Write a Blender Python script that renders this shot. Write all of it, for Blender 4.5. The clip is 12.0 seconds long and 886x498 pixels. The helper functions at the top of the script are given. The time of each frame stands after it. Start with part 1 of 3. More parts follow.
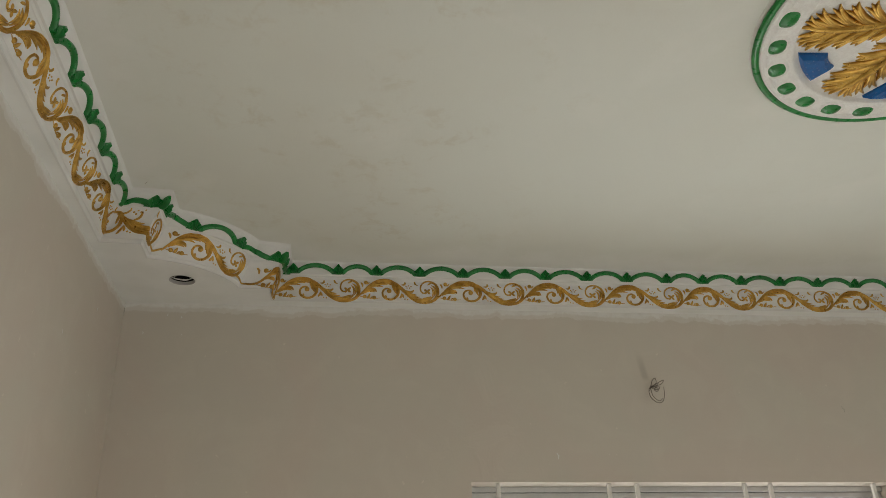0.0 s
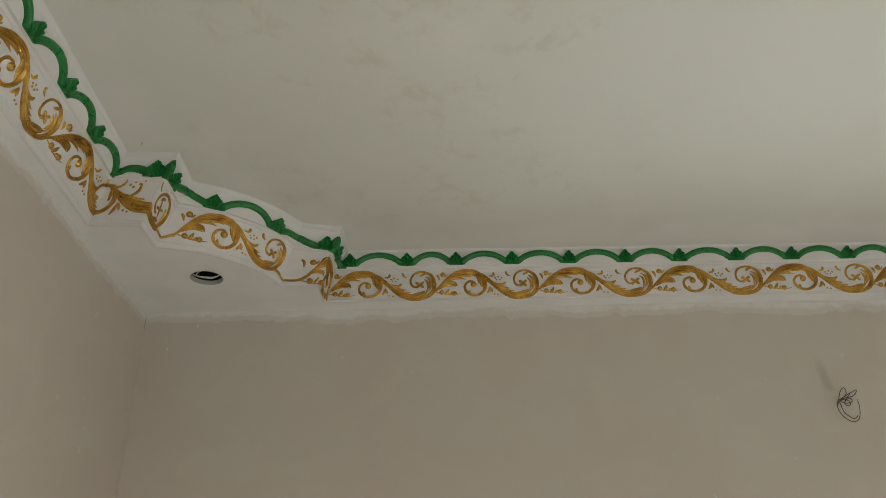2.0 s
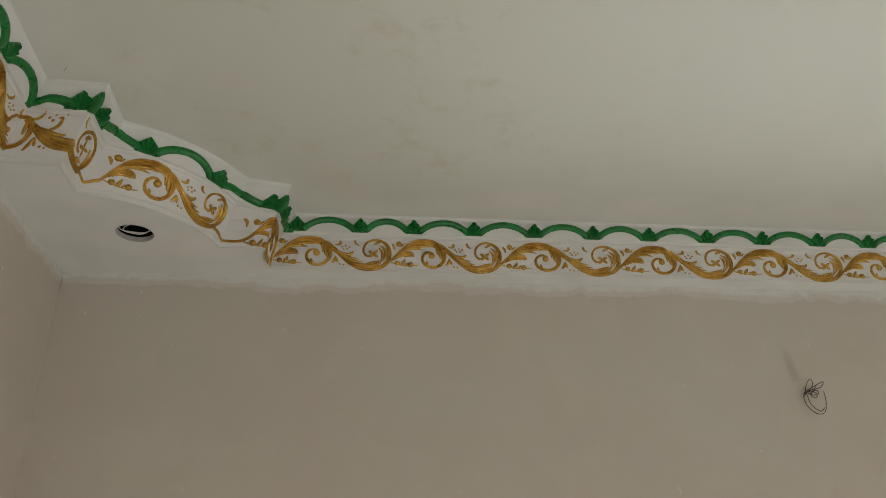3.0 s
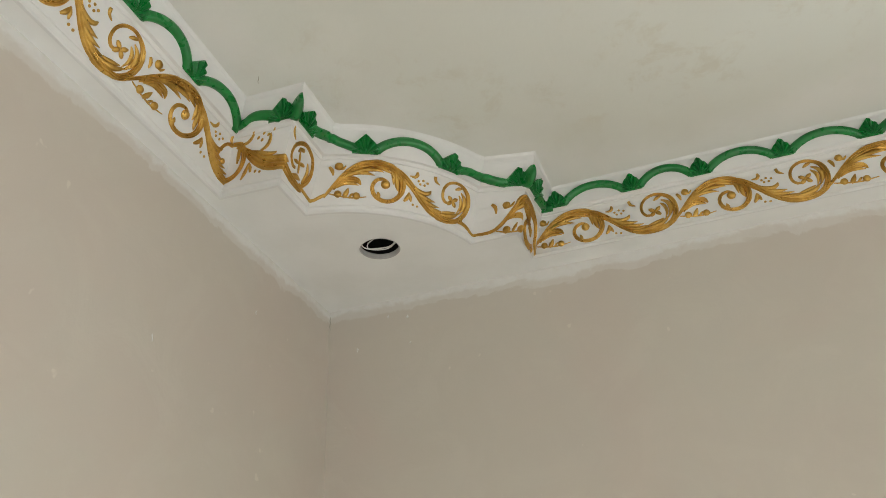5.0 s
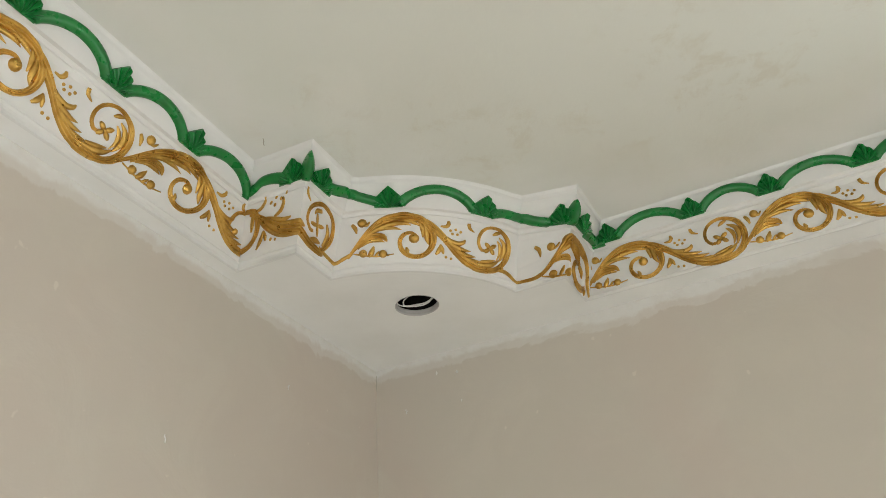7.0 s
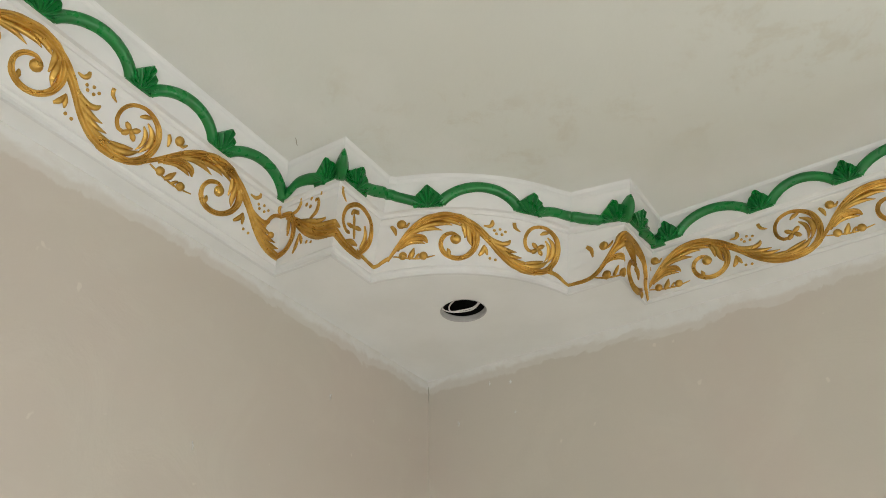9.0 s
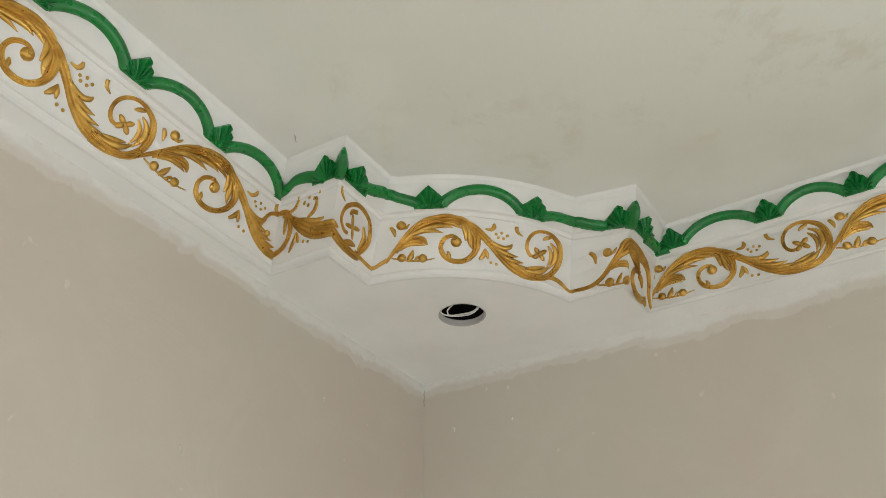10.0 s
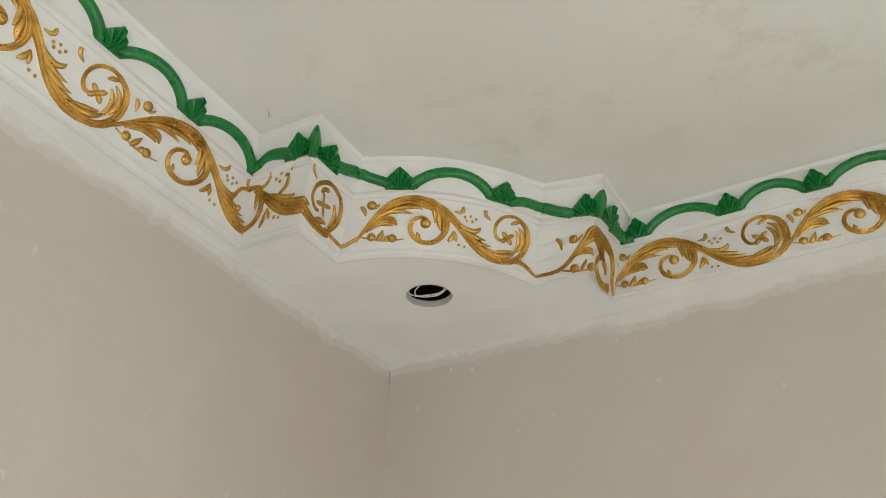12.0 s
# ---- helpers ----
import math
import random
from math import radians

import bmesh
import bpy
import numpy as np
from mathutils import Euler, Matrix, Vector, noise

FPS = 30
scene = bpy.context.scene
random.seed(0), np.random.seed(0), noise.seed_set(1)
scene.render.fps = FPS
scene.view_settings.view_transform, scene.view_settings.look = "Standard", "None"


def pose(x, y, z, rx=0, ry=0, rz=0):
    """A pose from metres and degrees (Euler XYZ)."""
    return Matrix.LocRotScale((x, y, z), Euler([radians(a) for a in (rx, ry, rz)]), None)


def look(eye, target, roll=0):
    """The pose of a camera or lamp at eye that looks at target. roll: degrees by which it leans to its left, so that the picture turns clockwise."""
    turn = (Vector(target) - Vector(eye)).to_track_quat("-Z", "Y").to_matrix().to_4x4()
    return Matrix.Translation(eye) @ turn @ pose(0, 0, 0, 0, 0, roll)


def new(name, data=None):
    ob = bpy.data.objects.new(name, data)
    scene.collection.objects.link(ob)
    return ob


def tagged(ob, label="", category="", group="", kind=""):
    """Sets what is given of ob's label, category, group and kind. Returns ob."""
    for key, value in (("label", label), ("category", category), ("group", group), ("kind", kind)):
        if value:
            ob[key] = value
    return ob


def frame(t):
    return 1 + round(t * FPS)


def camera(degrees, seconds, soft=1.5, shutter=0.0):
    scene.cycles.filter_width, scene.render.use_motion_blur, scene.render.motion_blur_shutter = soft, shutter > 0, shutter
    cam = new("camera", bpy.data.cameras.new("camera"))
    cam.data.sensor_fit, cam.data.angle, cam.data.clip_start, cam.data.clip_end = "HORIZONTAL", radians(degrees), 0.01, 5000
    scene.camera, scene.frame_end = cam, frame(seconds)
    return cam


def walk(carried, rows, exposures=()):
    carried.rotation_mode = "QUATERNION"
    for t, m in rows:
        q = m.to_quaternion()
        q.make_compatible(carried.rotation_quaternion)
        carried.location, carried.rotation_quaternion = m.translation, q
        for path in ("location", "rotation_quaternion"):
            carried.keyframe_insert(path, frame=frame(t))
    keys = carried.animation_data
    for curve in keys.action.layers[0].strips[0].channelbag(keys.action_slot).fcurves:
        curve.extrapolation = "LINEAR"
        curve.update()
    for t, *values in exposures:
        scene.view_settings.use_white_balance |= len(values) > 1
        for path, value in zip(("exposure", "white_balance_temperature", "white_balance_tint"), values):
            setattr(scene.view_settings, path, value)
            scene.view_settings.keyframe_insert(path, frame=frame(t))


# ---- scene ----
cam = camera(60.1, 12.0, soft=0.75)
PATH = [
    (0, (0.818, -3.12, 1.644), (1.117, -1.329, 2.482), -2.2),
    (0.5, (0.776, -2.87, 1.667), (1.047, -1.076, 2.51), -2.7),
    (1, (0.758, -2.675, 1.732), (0.962, -0.881, 2.593), -3.2),
    (1.5, (0.81, -2.514, 1.74), (0.919, -0.724, 2.627), -2.9),
    (2, (0.923, -2.367, 1.803), (0.974, -0.593, 2.726), -1.7),
    (2.5, (0.924, -2.263, 1.804), (1.072, -0.497, 2.731), -1.7),
    (3, (0.862, -2.156, 1.826), (1.083, -0.385, 2.729), -1.6),
    (3.5, (0.797, -2.037, 1.809), (0.895, -0.251, 2.704), -0.8),
    (3.7, (0.799, -1.991, 1.806), (0.789, -0.2, 2.696), -0.4),
    (5.3, (0.915, -1.708, 1.922), (0.32, -0.099, 2.95), -2.9),
    (5.5, (0.919, -1.71, 1.975), (0.292, -0.095, 2.974), -2.8),
    (6, (0.938, -1.703, 2.014), (0.268, -0.104, 3.01), -4.2),
    (6.5, (0.972, -1.684, 2.004), (0.276, -0.111, 3.025), -4.7),
    (7, (0.95, -1.605, 2.026), (0.246, -0.055, 3.075), -4.7),
    (7.2, (0.944, -1.53, 2.005), (0.214, -0.022, 3.098), -4.5),
    (9, (0.983, -1.488, 2.029), (0.102, -0.073, 3.135), -1.7),
    (9.5, (0.982, -1.487, 2.036), (0.092, -0.077, 3.142), -1.1),
    (10, (0.968, -1.472, 2.06), (0.089, -0.049, 3.156), -0.4),
    (10.5, (0.957, -1.463, 2.061), (0.1, -0.016, 3.143), 0.2),
    (11, (0.96, -1.465, 2.058), (0.125, 0.006, 3.125), 0.6),
    (11.5, (0.973, -1.464, 2.056), (0.141, 0.012, 3.118), 0.7),
    (12, (0.984, -1.48, 2.042), (0.153, -0.004, 3.105), 0.4),
]
EXPOSURE = [(0, -0.50, 6600, 9), (2, -0.40, 6500, 9.5), (3.7, -0.34, 6450, 9.5), (5.3, 0.42, 6250, 8.5), (7.0, 0.45, 6250, 8.5), (9.0, 0.44, 6200, 8.5), (12.0, 0.45, 6200, 8.5)]
walk(cam, [(t, look(eye, target, roll)) for t, eye, target, roll in PATH], EXPOSURE)

# ---- light ----
RX, RY = 4.72, 3.78          # the room's plan
H, TOP = 2.812, 2.975        # soffit and ceiling heights
WX0, WX1, WZ0, WZ1 = 1.418, 3.318, 0.90, 2.065    # window opening in the back wall
SX0, SX1 = 0.70, 1.90                             # opening added in the unseen front wall for the fill lamp
DX0, DX1, DZ1 = -3.10, -1.00, 2.20                # opening in the side wall, along y

world = bpy.data.worlds.new("sky")
world.use_nodes = True
scene.world = world
wn = world.node_tree.nodes
sky = wn.new("ShaderNodeTexSky")
sky.sky_type = "NISHITA"
sky.sun_disc = False
sky.sun_elevation, sky.sun_rotation = radians(29), radians(112)
world.node_tree.links.new(sky.outputs[0], wn["Background"].inputs[0])
wn["Background"].inputs[1].default_value = 0.12


sun = bpy.data.lights.new("sun", "SUN")
sun.energy, sun.angle, sun.color = 5.0, radians(0.5), (1.0, 0.96, 0.90)
new("sun", sun).matrix_world = look((20, -10.0, 12.0), (0, -2.0, 0))


def area_lamp(name, m, sx, sy, watts, colour):
    lamp = bpy.data.lights.new(name, "AREA")
    lamp.shape, lamp.size, lamp.size_y, lamp.energy, lamp.color = "RECTANGLE", sx, sy, watts, colour
    ob = new(name, lamp)
    ob.matrix_world = m
    return ob


area_lamp("window_daylight", pose((WX0 + WX1) / 2, 0.30, (WZ0 + WZ1) / 2, -90), WX1 - WX0, WZ1 - WZ0, 23, (1.0, 0.985, 0.96))
# the middle lamp is added fill that evens the ceiling and back wall
area_lamp("door_daylight", pose((SX0 + SX1) / 2, -RY - 0.26, DZ1 / 2 + 0.02, 90), SX1 - SX0, DZ1 - 0.05, 18, (1.0, 0.985, 0.96))
area_lamp("side_daylight", pose(RX + 0.26, (DX0 + DX1) / 2, DZ1 / 2 + 0.02, 90, 0, 90), DX1 - DX0, DZ1 - 0.05, 13, (1.0, 0.985, 0.96))


# ---- materials ----
def material(name, colour, rough=0.6, metal=0.0):
    m = bpy.data.materials.new(name)
    m.use_nodes = True
    b = m.node_tree.nodes["Principled BSDF"]
    b.inputs["Base Color"].default_value = (*colour, 1)
    b.inputs["Roughness"].default_value = rough
    b.inputs["Metallic"].default_value = metal
    return m, m.node_tree.nodes, m.node_tree.links, b


def noise_tex(n, l, scale, detail=4.0, rough=0.55, coord=None, distort=0.0):
    t = n.new("ShaderNodeTexNoise")
    t.inputs["Scale"].default_value, t.inputs["Detail"].default_value = scale, detail
    t.inputs["Roughness"].default_value, t.inputs["Distortion"].default_value = rough, distort
    if coord is not None:
        l.new(coord, t.inputs["Vector"])
    return t.outputs["Fac"]


def ramp(n, l, fac, lo, hi):
    r = n.new("ShaderNodeMapRange")
    r.interpolation_type = "SMOOTHSTEP"
    r.inputs["From Min"].default_value, r.inputs["From Max"].default_value = lo, hi
    l.new(fac, r.inputs["Value"])
    return r.outputs["Result"]


def maths(n, l, op, a, b):
    m = n.new("ShaderNodeMath")
    m.operation = op
    for i, v in enumerate((a, b)):
        if isinstance(v, (int, float)):
            m.inputs[i].default_value = v
        else:
            l.new(v, m.inputs[i])
    return m.outputs[0]


def mixed(n, l, fac, a, b):
    m = n.new("ShaderNodeMix")
    m.data_type = "RGBA"
    if isinstance(fac, (int, float)):
        m.inputs["Factor"].default_value = fac
    else:
        l.new(fac, m.inputs["Factor"])
    for key, v in (("A", a), ("B", b)):
        s = [i for i in m.inputs if i.name == key and i.type == "RGBA"][0]
        if isinstance(v, tuple):
            s.default_value = (*v, 1)
        else:
            l.new(v, s)
    return [o for o in m.outputs if o.type == "RGBA"][0]


def bump(n, l, b, height, strength, distance):
    bp = n.new("ShaderNodeBump")
    bp.inputs["Strength"].default_value, bp.inputs["Distance"].default_value = strength, distance
    l.new(height, bp.inputs["Height"])
    l.new(bp.outputs[0], b.inputs["Normal"])


def place(n):
    return n.new("ShaderNodeNewGeometry").outputs["Position"]


def wall_plaster(name, base, warm, white):
    """Skimmed bare plaster, blotched, with a ragged band of white filler under the soffit."""
    m, n, l, b = material(name, base, 0.75)
    p = place(n)
    sep = n.new("ShaderNodeSeparateXYZ")
    l.new(p, sep.inputs[0])
    big = ramp(n, l, noise_tex(n, l, 1.8, 4, 0.55, p, 0.4), 0.38, 0.62)
    mid = ramp(n, l, noise_tex(n, l, 5.5, 6, 0.62, p, 0.8), 0.44, 0.68)
    c = mixed(n, l, big, base, warm)
    c = mixed(n, l, maths(n, l, "MULTIPLY", mid, 0.30), c, tuple(min(1, v * 1.10) for v in base))
    specks = ramp(n, l, noise_tex(n, l, 30, 2, 0.5, p), 0.72, 0.76)
    c = mixed(n, l, maths(n, l, "MULTIPLY", specks, 0.35), c, tuple(min(1, v * 1.35) for v in base))
    rag = noise_tex(n, l, 7.0, 5, 0.62, p, 0.8)
    rag2 = noise_tex(n, l, 2.0, 2, 0.5, p)
    edge = maths(n, l, "ADD", sep.outputs[2], maths(n, l, "MULTIPLY", rag, 0.085))
    edge = maths(n, l, "ADD", edge, maths(n, l, "MULTIPLY", rag2, 0.05))
    wash, core = ramp(n, l, edge, H + 0.026, H + 0.033), ramp(n, l, edge, H + 0.042, H + 0.056)
    streak = ramp(n, l, noise_tex(n, l, 26, 4, 0.6, p, 0.5), 0.3, 0.6)
    mask = maths(n, l, "ADD", maths(n, l, "MULTIPLY", wash, 0.32), maths(n, l, "MULTIPLY", core, 0.44))
    mask = maths(n, l, "MULTIPLY", mask, maths(n, l, "ADD", maths(n, l, "MULTIPLY", streak, 0.30), 0.85))
    c = mixed(n, l, mask, c, white)
    # a dull smudge left above the loose wire
    off = maths(n, l, "ABSOLUTE", maths(n, l, "SUBTRACT", maths(n, l, "ADD", sep.outputs[0], maths(n, l, "MULTIPLY", sep.outputs[2], 0.16)), 2.619), 0.0)
    smudge = maths(n, l, "MULTIPLY", maths(n, l, "SUBTRACT", 1.0, ramp(n, l, off, 0.004, 0.024)), maths(n, l, "MULTIPLY", ramp(n, l, sep.outputs[2], 2.488, 2.518), maths(n, l, "SUBTRACT", 1.0, ramp(n, l, sep.outputs[2], 2.543, 2.643))))
    smudge = maths(n, l, "MULTIPLY", smudge, maths(n, l, "MULTIPLY", ramp(n, l, sep.outputs[1], -0.02, -0.005), 0.35))
    c = mixed(n, l, smudge, c, (0.26, 0.23, 0.19))
    l.new(c, b.inputs["Base Color"])
    fine = noise_tex(n, l, 160, 3, 0.6, p)
    hgt = maths(n, l, "ADD", maths(n, l, "MULTIPLY", fine, 0.25), maths(n, l, "ADD", mid, mask))
    bump(n, l, b, hgt, 0.25, 0.002)
    return m


WHITE = (0.76, 0.76, 0.73)


def ceiling_plaster():
    m, n, l, b = material("ceiling_plaster", (0.62, 0.58, 0.49), 0.7)
    p = place(n)
    big = ramp(n, l, noise_tex(n, l, 0.9, 3, 0.5, p), 0.36, 0.66)
    mid = ramp(n, l, noise_tex(n, l, 11.0, 8, 0.74, p, 0.35), 0.50, 0.66)
    patch = ramp(n, l, noise_tex(n, l, 2.6, 3, 0.5, p), 0.40, 0.56)
    sep = n.new("ShaderNodeSeparateXYZ")
    l.new(p, sep.inputs[0])
    # the trowel stains lie on the part next to the corner
    patch = maths(n, l, "MULTIPLY", patch, maths(n, l, "SUBTRACT", 1.0, maths(n, l, "MULTIPLY", ramp(n, l, sep.outputs[0], 1.1, 1.8), 0.85)))
    mid = maths(n, l, "MULTIPLY", mid, patch)
    c = mixed(n, l, big, (0.668, 0.684, 0.625), (0.640, 0.638, 0.572))
    c = mixed(n, l, maths(n, l, "MULTIPLY", mid, 0.44), c, (0.55, 0.51, 0.405))
    pale = ramp(n, l, noise_tex(n, l, 2.3, 4, 0.6, p, 0.5), 0.55, 0.75)
    c = mixed(n, l, maths(n, l, "MULTIPLY", pale, 0.4), c, (0.73, 0.725, 0.67))
    near = maths(n, l, "MINIMUM", sep.outputs[0], maths(n, l, "MULTIPLY", sep.outputs[1], -1.0))
    notch = maths(n, l, "MULTIPLY", maths(n, l, "SUBTRACT", sep.outputs[0], sep.outputs[1]), 0.5)
    near = maths(n, l, "MINIMUM", near, maths(n, l, "SUBTRACT", notch, 0.22))
    near = maths(n, l, "ADD", near, maths(n, l, "MULTIPLY", noise_tex(n, l, 3.5, 4, 0.6, p), 0.30))
    band = maths(n, l, "SUBTRACT", 1.0, ramp(n, l, near, 0.30, 0.48))
    c = mixed(n, l, maths(n, l, "MULTIPLY", band, 0.9), c, (0.735, 0.73, 0.69))
    l.new(c, b.inputs["Base Color"])
    bump(n, l, b, maths(n, l, "ADD", mid, noise_tex(n, l, 90, 3, 0.6, p)), 0.18, 0.002)
    return m


def gypsum(name, light, dull):
    m, n, l, b = material(name, light, 0.55)
    p = place(n)
    a = ramp(n, l, noise_tex(n, l, 6, 4, 0.6, p), 0.35, 0.7)
    c = mixed(n, l, a, light, dull)
    l.new(c, b.inputs["Base Color"])
    bump(n, l, b, noise_tex(n, l, 70, 4, 0.6, p), 0.12, 0.001)
    return m


def paint(name, a, c2, rough, metal, scale=60, relief=0.15):
    """Hand-brushed paint, uneven in tone and gloss."""
    m, n, l, b = material(name, a, rough, metal)
    p = place(n)
    f = ramp(n, l, noise_tex(n, l, scale, 4, 0.6, p), 0.35, 0.68)
    l.new(mixed(n, l, f, a, c2), b.inputs["Base Color"])
    r = n.new("ShaderNodeMapRange")
    r.inputs["To Min"].default_value, r.inputs["To Max"].default_value = rough - 0.06, rough + 0.12
    l.new(noise_tex(n, l, scale * 2, 3, 0.5, p), r.inputs["Value"])
    l.new(r.outputs[0], b.inputs["Roughness"])
    bump(n, l, b, noise_tex(n, l, scale * 4, 3, 0.6, p), relief, 0.0006)
    return m


def plain(name, colour, rough, metal=0.0, scale=25):
    m, n, l, b = material(name, colour, rough, metal)
    f = noise_tex(n, l, scale, 4, 0.6, place(n))
    l.new(mixed(n, l, f, tuple(v * 0.86 for v in colour), tuple(min(1, v * 1.1) for v in colour)), b.inputs["Base Color"])
    return m


WALL = wall_plaster("wall_plaster", (0.575, 0.535, 0.463), (0.582, 0.519, 0.452), WHITE)
CEIL = ceiling_plaster()
GYP = gypsum("white_gypsum", (0.735, 0.735, 0.715), (0.69, 0.69, 0.665))
# gypsum white made lighter for the soffit, to offset the shade it lies in
LIFTED_WHITE = gypsum("lifted_white", (0.80, 0.80, 0.775), (0.755, 0.755, 0.725))
CAST, _n, _l, _b = material("cast_plaster", (0.72, 0.71, 0.68), 0.6)
_p = place(_n)
_l.new(mixed(_n, _l, ramp(_n, _l, noise_tex(_n, _l, 70, 3, 0.6, _p, 1.5), 0.4, 0.62), (0.75, 0.745, 0.71), (0.70, 0.685, 0.65)), _b.inputs["Base Color"])
bump(_n, _l, _b, noise_tex(_n, _l, 55, 3, 0.6, _p, 1.5), 0.28, 0.003)
GOLD = paint("gold_paint", (0.64, 0.400, 0.098), (0.43, 0.245, 0.050), 0.27, 0.88, 30, 0.08)
GREEN = paint("green_enamel", (0.010, 0.205, 0.037), (0.006, 0.155, 0.027), 0.26, 0.0, 30, 0.10)
BLUE = paint("blue_enamel", (0.006, 0.120, 0.38), (0.005, 0.085, 0.29), 0.22, 0.0)
ALU = plain("aluminium", (0.55, 0.55, 0.54), 0.4, 0.6)
BARS = plain("white_grille_paint", (0.74, 0.72, 0.68), 0.45)
CUT = plain("cut_plasterboard", (0.46, 0.45, 0.43), 0.8, 0.0, 120)
# near-black colour that stands for the shade inside the downlight hole
SHADE_BLACK = plain("shade_black", (0.012, 0.011, 0.010), 0.9)
WIRE = plain("white_cable", (0.75, 0.73, 0.70), 0.45)
DARKWIRE = plain("dark_wire", (0.10, 0.075, 0.055), 0.5)
FLOOR = plain("pale_floor", (0.78, 0.77, 0.73), 0.4, 0.0, 3)
EARTH = plain("bare_earth", (0.22, 0.18, 0.13), 0.9, 0.0, 2)
GLASS, _n, _l, _b = material("window_glass", (0.95, 0.97, 0.97), 0.03)
_b.inputs["Transmission Weight"].default_value = 1.0


# ---- building helpers ----
def mesh_object(name, bm, mat, parent=None, label="", smooth=False):
    bmesh.ops.recalc_face_normals(bm, faces=bm.faces)
    me = bpy.data.meshes.new(name)
    bm.to_mesh(me)
    bm.free()
    if smooth:
        for f in me.polygons:
            f.use_smooth = True
    me.materials.append(mat)
    ob = new(name, me)
    if parent:
        ob.parent = parent
    return tagged(ob, label) if label else ob


def part(name, bm, mat, parent, label="", smooth=False):
    return mesh_object(name, bm, mat, parent, label, smooth)


def box(bm, x0, x1, y0, y1, z0, z1, bevel=0.0):
    vs = [bm.verts.new((x, y, z)) for x in (x0, x1) for y in (y0, y1) for z in (z0, z1)]
    fs = [bm.faces.new([vs[i] for i in q]) for q in ((0, 1, 3, 2), (4, 6, 7, 5), (0, 4, 5, 1), (2, 3, 7, 6), (0, 2, 6, 4), (1, 5, 7, 3))]
    if bevel:
        es = list({e for f in fs for e in f.edges})
        bmesh.ops.bevel(bm, geom=es, offset=bevel, segments=2, affect="EDGES", profile=0.5)


def boxes(*args, bevel=0.0):
    bm = bmesh.new()
    for a in args:
        box(bm, *a, bevel=bevel)
    return bm


def tube(bm, pts, r, sides=8):
    """A round cable along a smoothed line of points."""
    pts = spline([Vector(p) for p in pts], 0.004)
    rings = []
    for i, p in enumerate(pts):
        t = (pts[min(i + 1, len(pts) - 1)] - pts[max(i - 1, 0)]).normalized()
        a = t.cross(Vector((0.31, 0.2, 0.93))).normalized()
        b = t.cross(a)
        rings.append([bm.verts.new(p + r * (math.cos(k * math.tau / sides) * a + math.sin(k * math.tau / sides) * b)) for k in range(sides)])
    for r0, r1 in zip(rings, rings[1:]):
        for k in range(sides):
            bm.faces.new((r0[k], r0[(k + 1) % sides], r1[(k + 1) % sides], r1[k]))
    bm.faces.new(rings[0])
    bm.faces.new(rings[-1])


def spline(pts, step):
    """Catmull-Rom through the points, sampled at about the given step."""
    out = []
    n = len(pts)
    for i in range(n - 1):
        p0, p1, p2, p3 = pts[max(i - 1, 0)], pts[i], pts[i + 1], pts[min(i + 2, n - 1)]
        k = max(1, math.ceil((p2.xyz - p1.xyz).length / step)) if len(p1) == 3 else max(1, math.ceil((p2.xy - p1.xy).length / step))
        for j in range(k):
            t = j / k
            out.append(0.5 * (2 * p1 + (p2 - p0) * t + (2 * p0 - 5 * p1 + 4 * p2 - p3) * t * t + (3 * p1 - p0 - 3 * p2 + p3) * t ** 3))
    out.append(pts[-1].copy())
    return out


# ---- the cornice's line in plan, clockwise round the room, with a stepped notch at each corner ----
WL, WB = 0.044, 0.068        # soffit strip along the side walls and along the front and back walls


def corner_line(c, along_in, along_out, wi, wo):
    c, a, o = Vector(c), Vector(along_in), Vector(along_out)
    s = 0.130
    pa, pb, pc = c + a * 0.596 + o * wi, c + a * 0.590 + o * (wi + 0.135), c + a * 0.467 + o * (wi + 0.134)
    pd, pe, pf = c + a * (wo + s) + o * 0.478, c + a * (wo + s) + o * 0.594, c + a * wo + o * 0.598
    chord = pd - pc
    sag = 0.058
    rad = (chord.length_squared / 4 + sag * sag) / (2 * sag)
    out = Vector((chord.y, -chord.x)).normalized()
    centre = (pc + pd) / 2 + out * (sag - rad)
    half = math.asin(chord.length / 2 / rad)
    arc = []
    for k in range(1, 16):
        ang = half * (2 * k / 16 - 1)
        arc.append(centre + rad * (math.cos(ang) * out + math.sin(ang) * chord.normalized()))
    return [pa, pb, pc, *arc, pd, pe, pf]


LINE = []
for c, a, o, wi, wo in (((0, 0), (0, -1), (1, 0), WL, WB), ((RX, 0), (-1, 0), (0, -1), WB, WL),
                        ((RX, -RY), (0, 1), (-1, 0), WL, WB), ((0, -RY), (1, 0), (0, 1), WB, WL)):
    LINE += corner_line(c, a, o, wi, wo)
LINE[-1].x += 0.032 * (LINE[0].y - LINE[-1].y)     # the side run is a little out of square
COUNT = len(LINE)
MITRE = []
for i in range(COUNT):
    t0, t1 = (LINE[i] - LINE[i - 1]).normalized(), (LINE[(i + 1) % COUNT] - LINE[i]).normalized()
    n0, n1 = Vector((t0.y, -t0.x)), Vector((t1.y, -t1.x))
    MITRE.append((n0 + n1) / (1 + n0.dot(n1)))


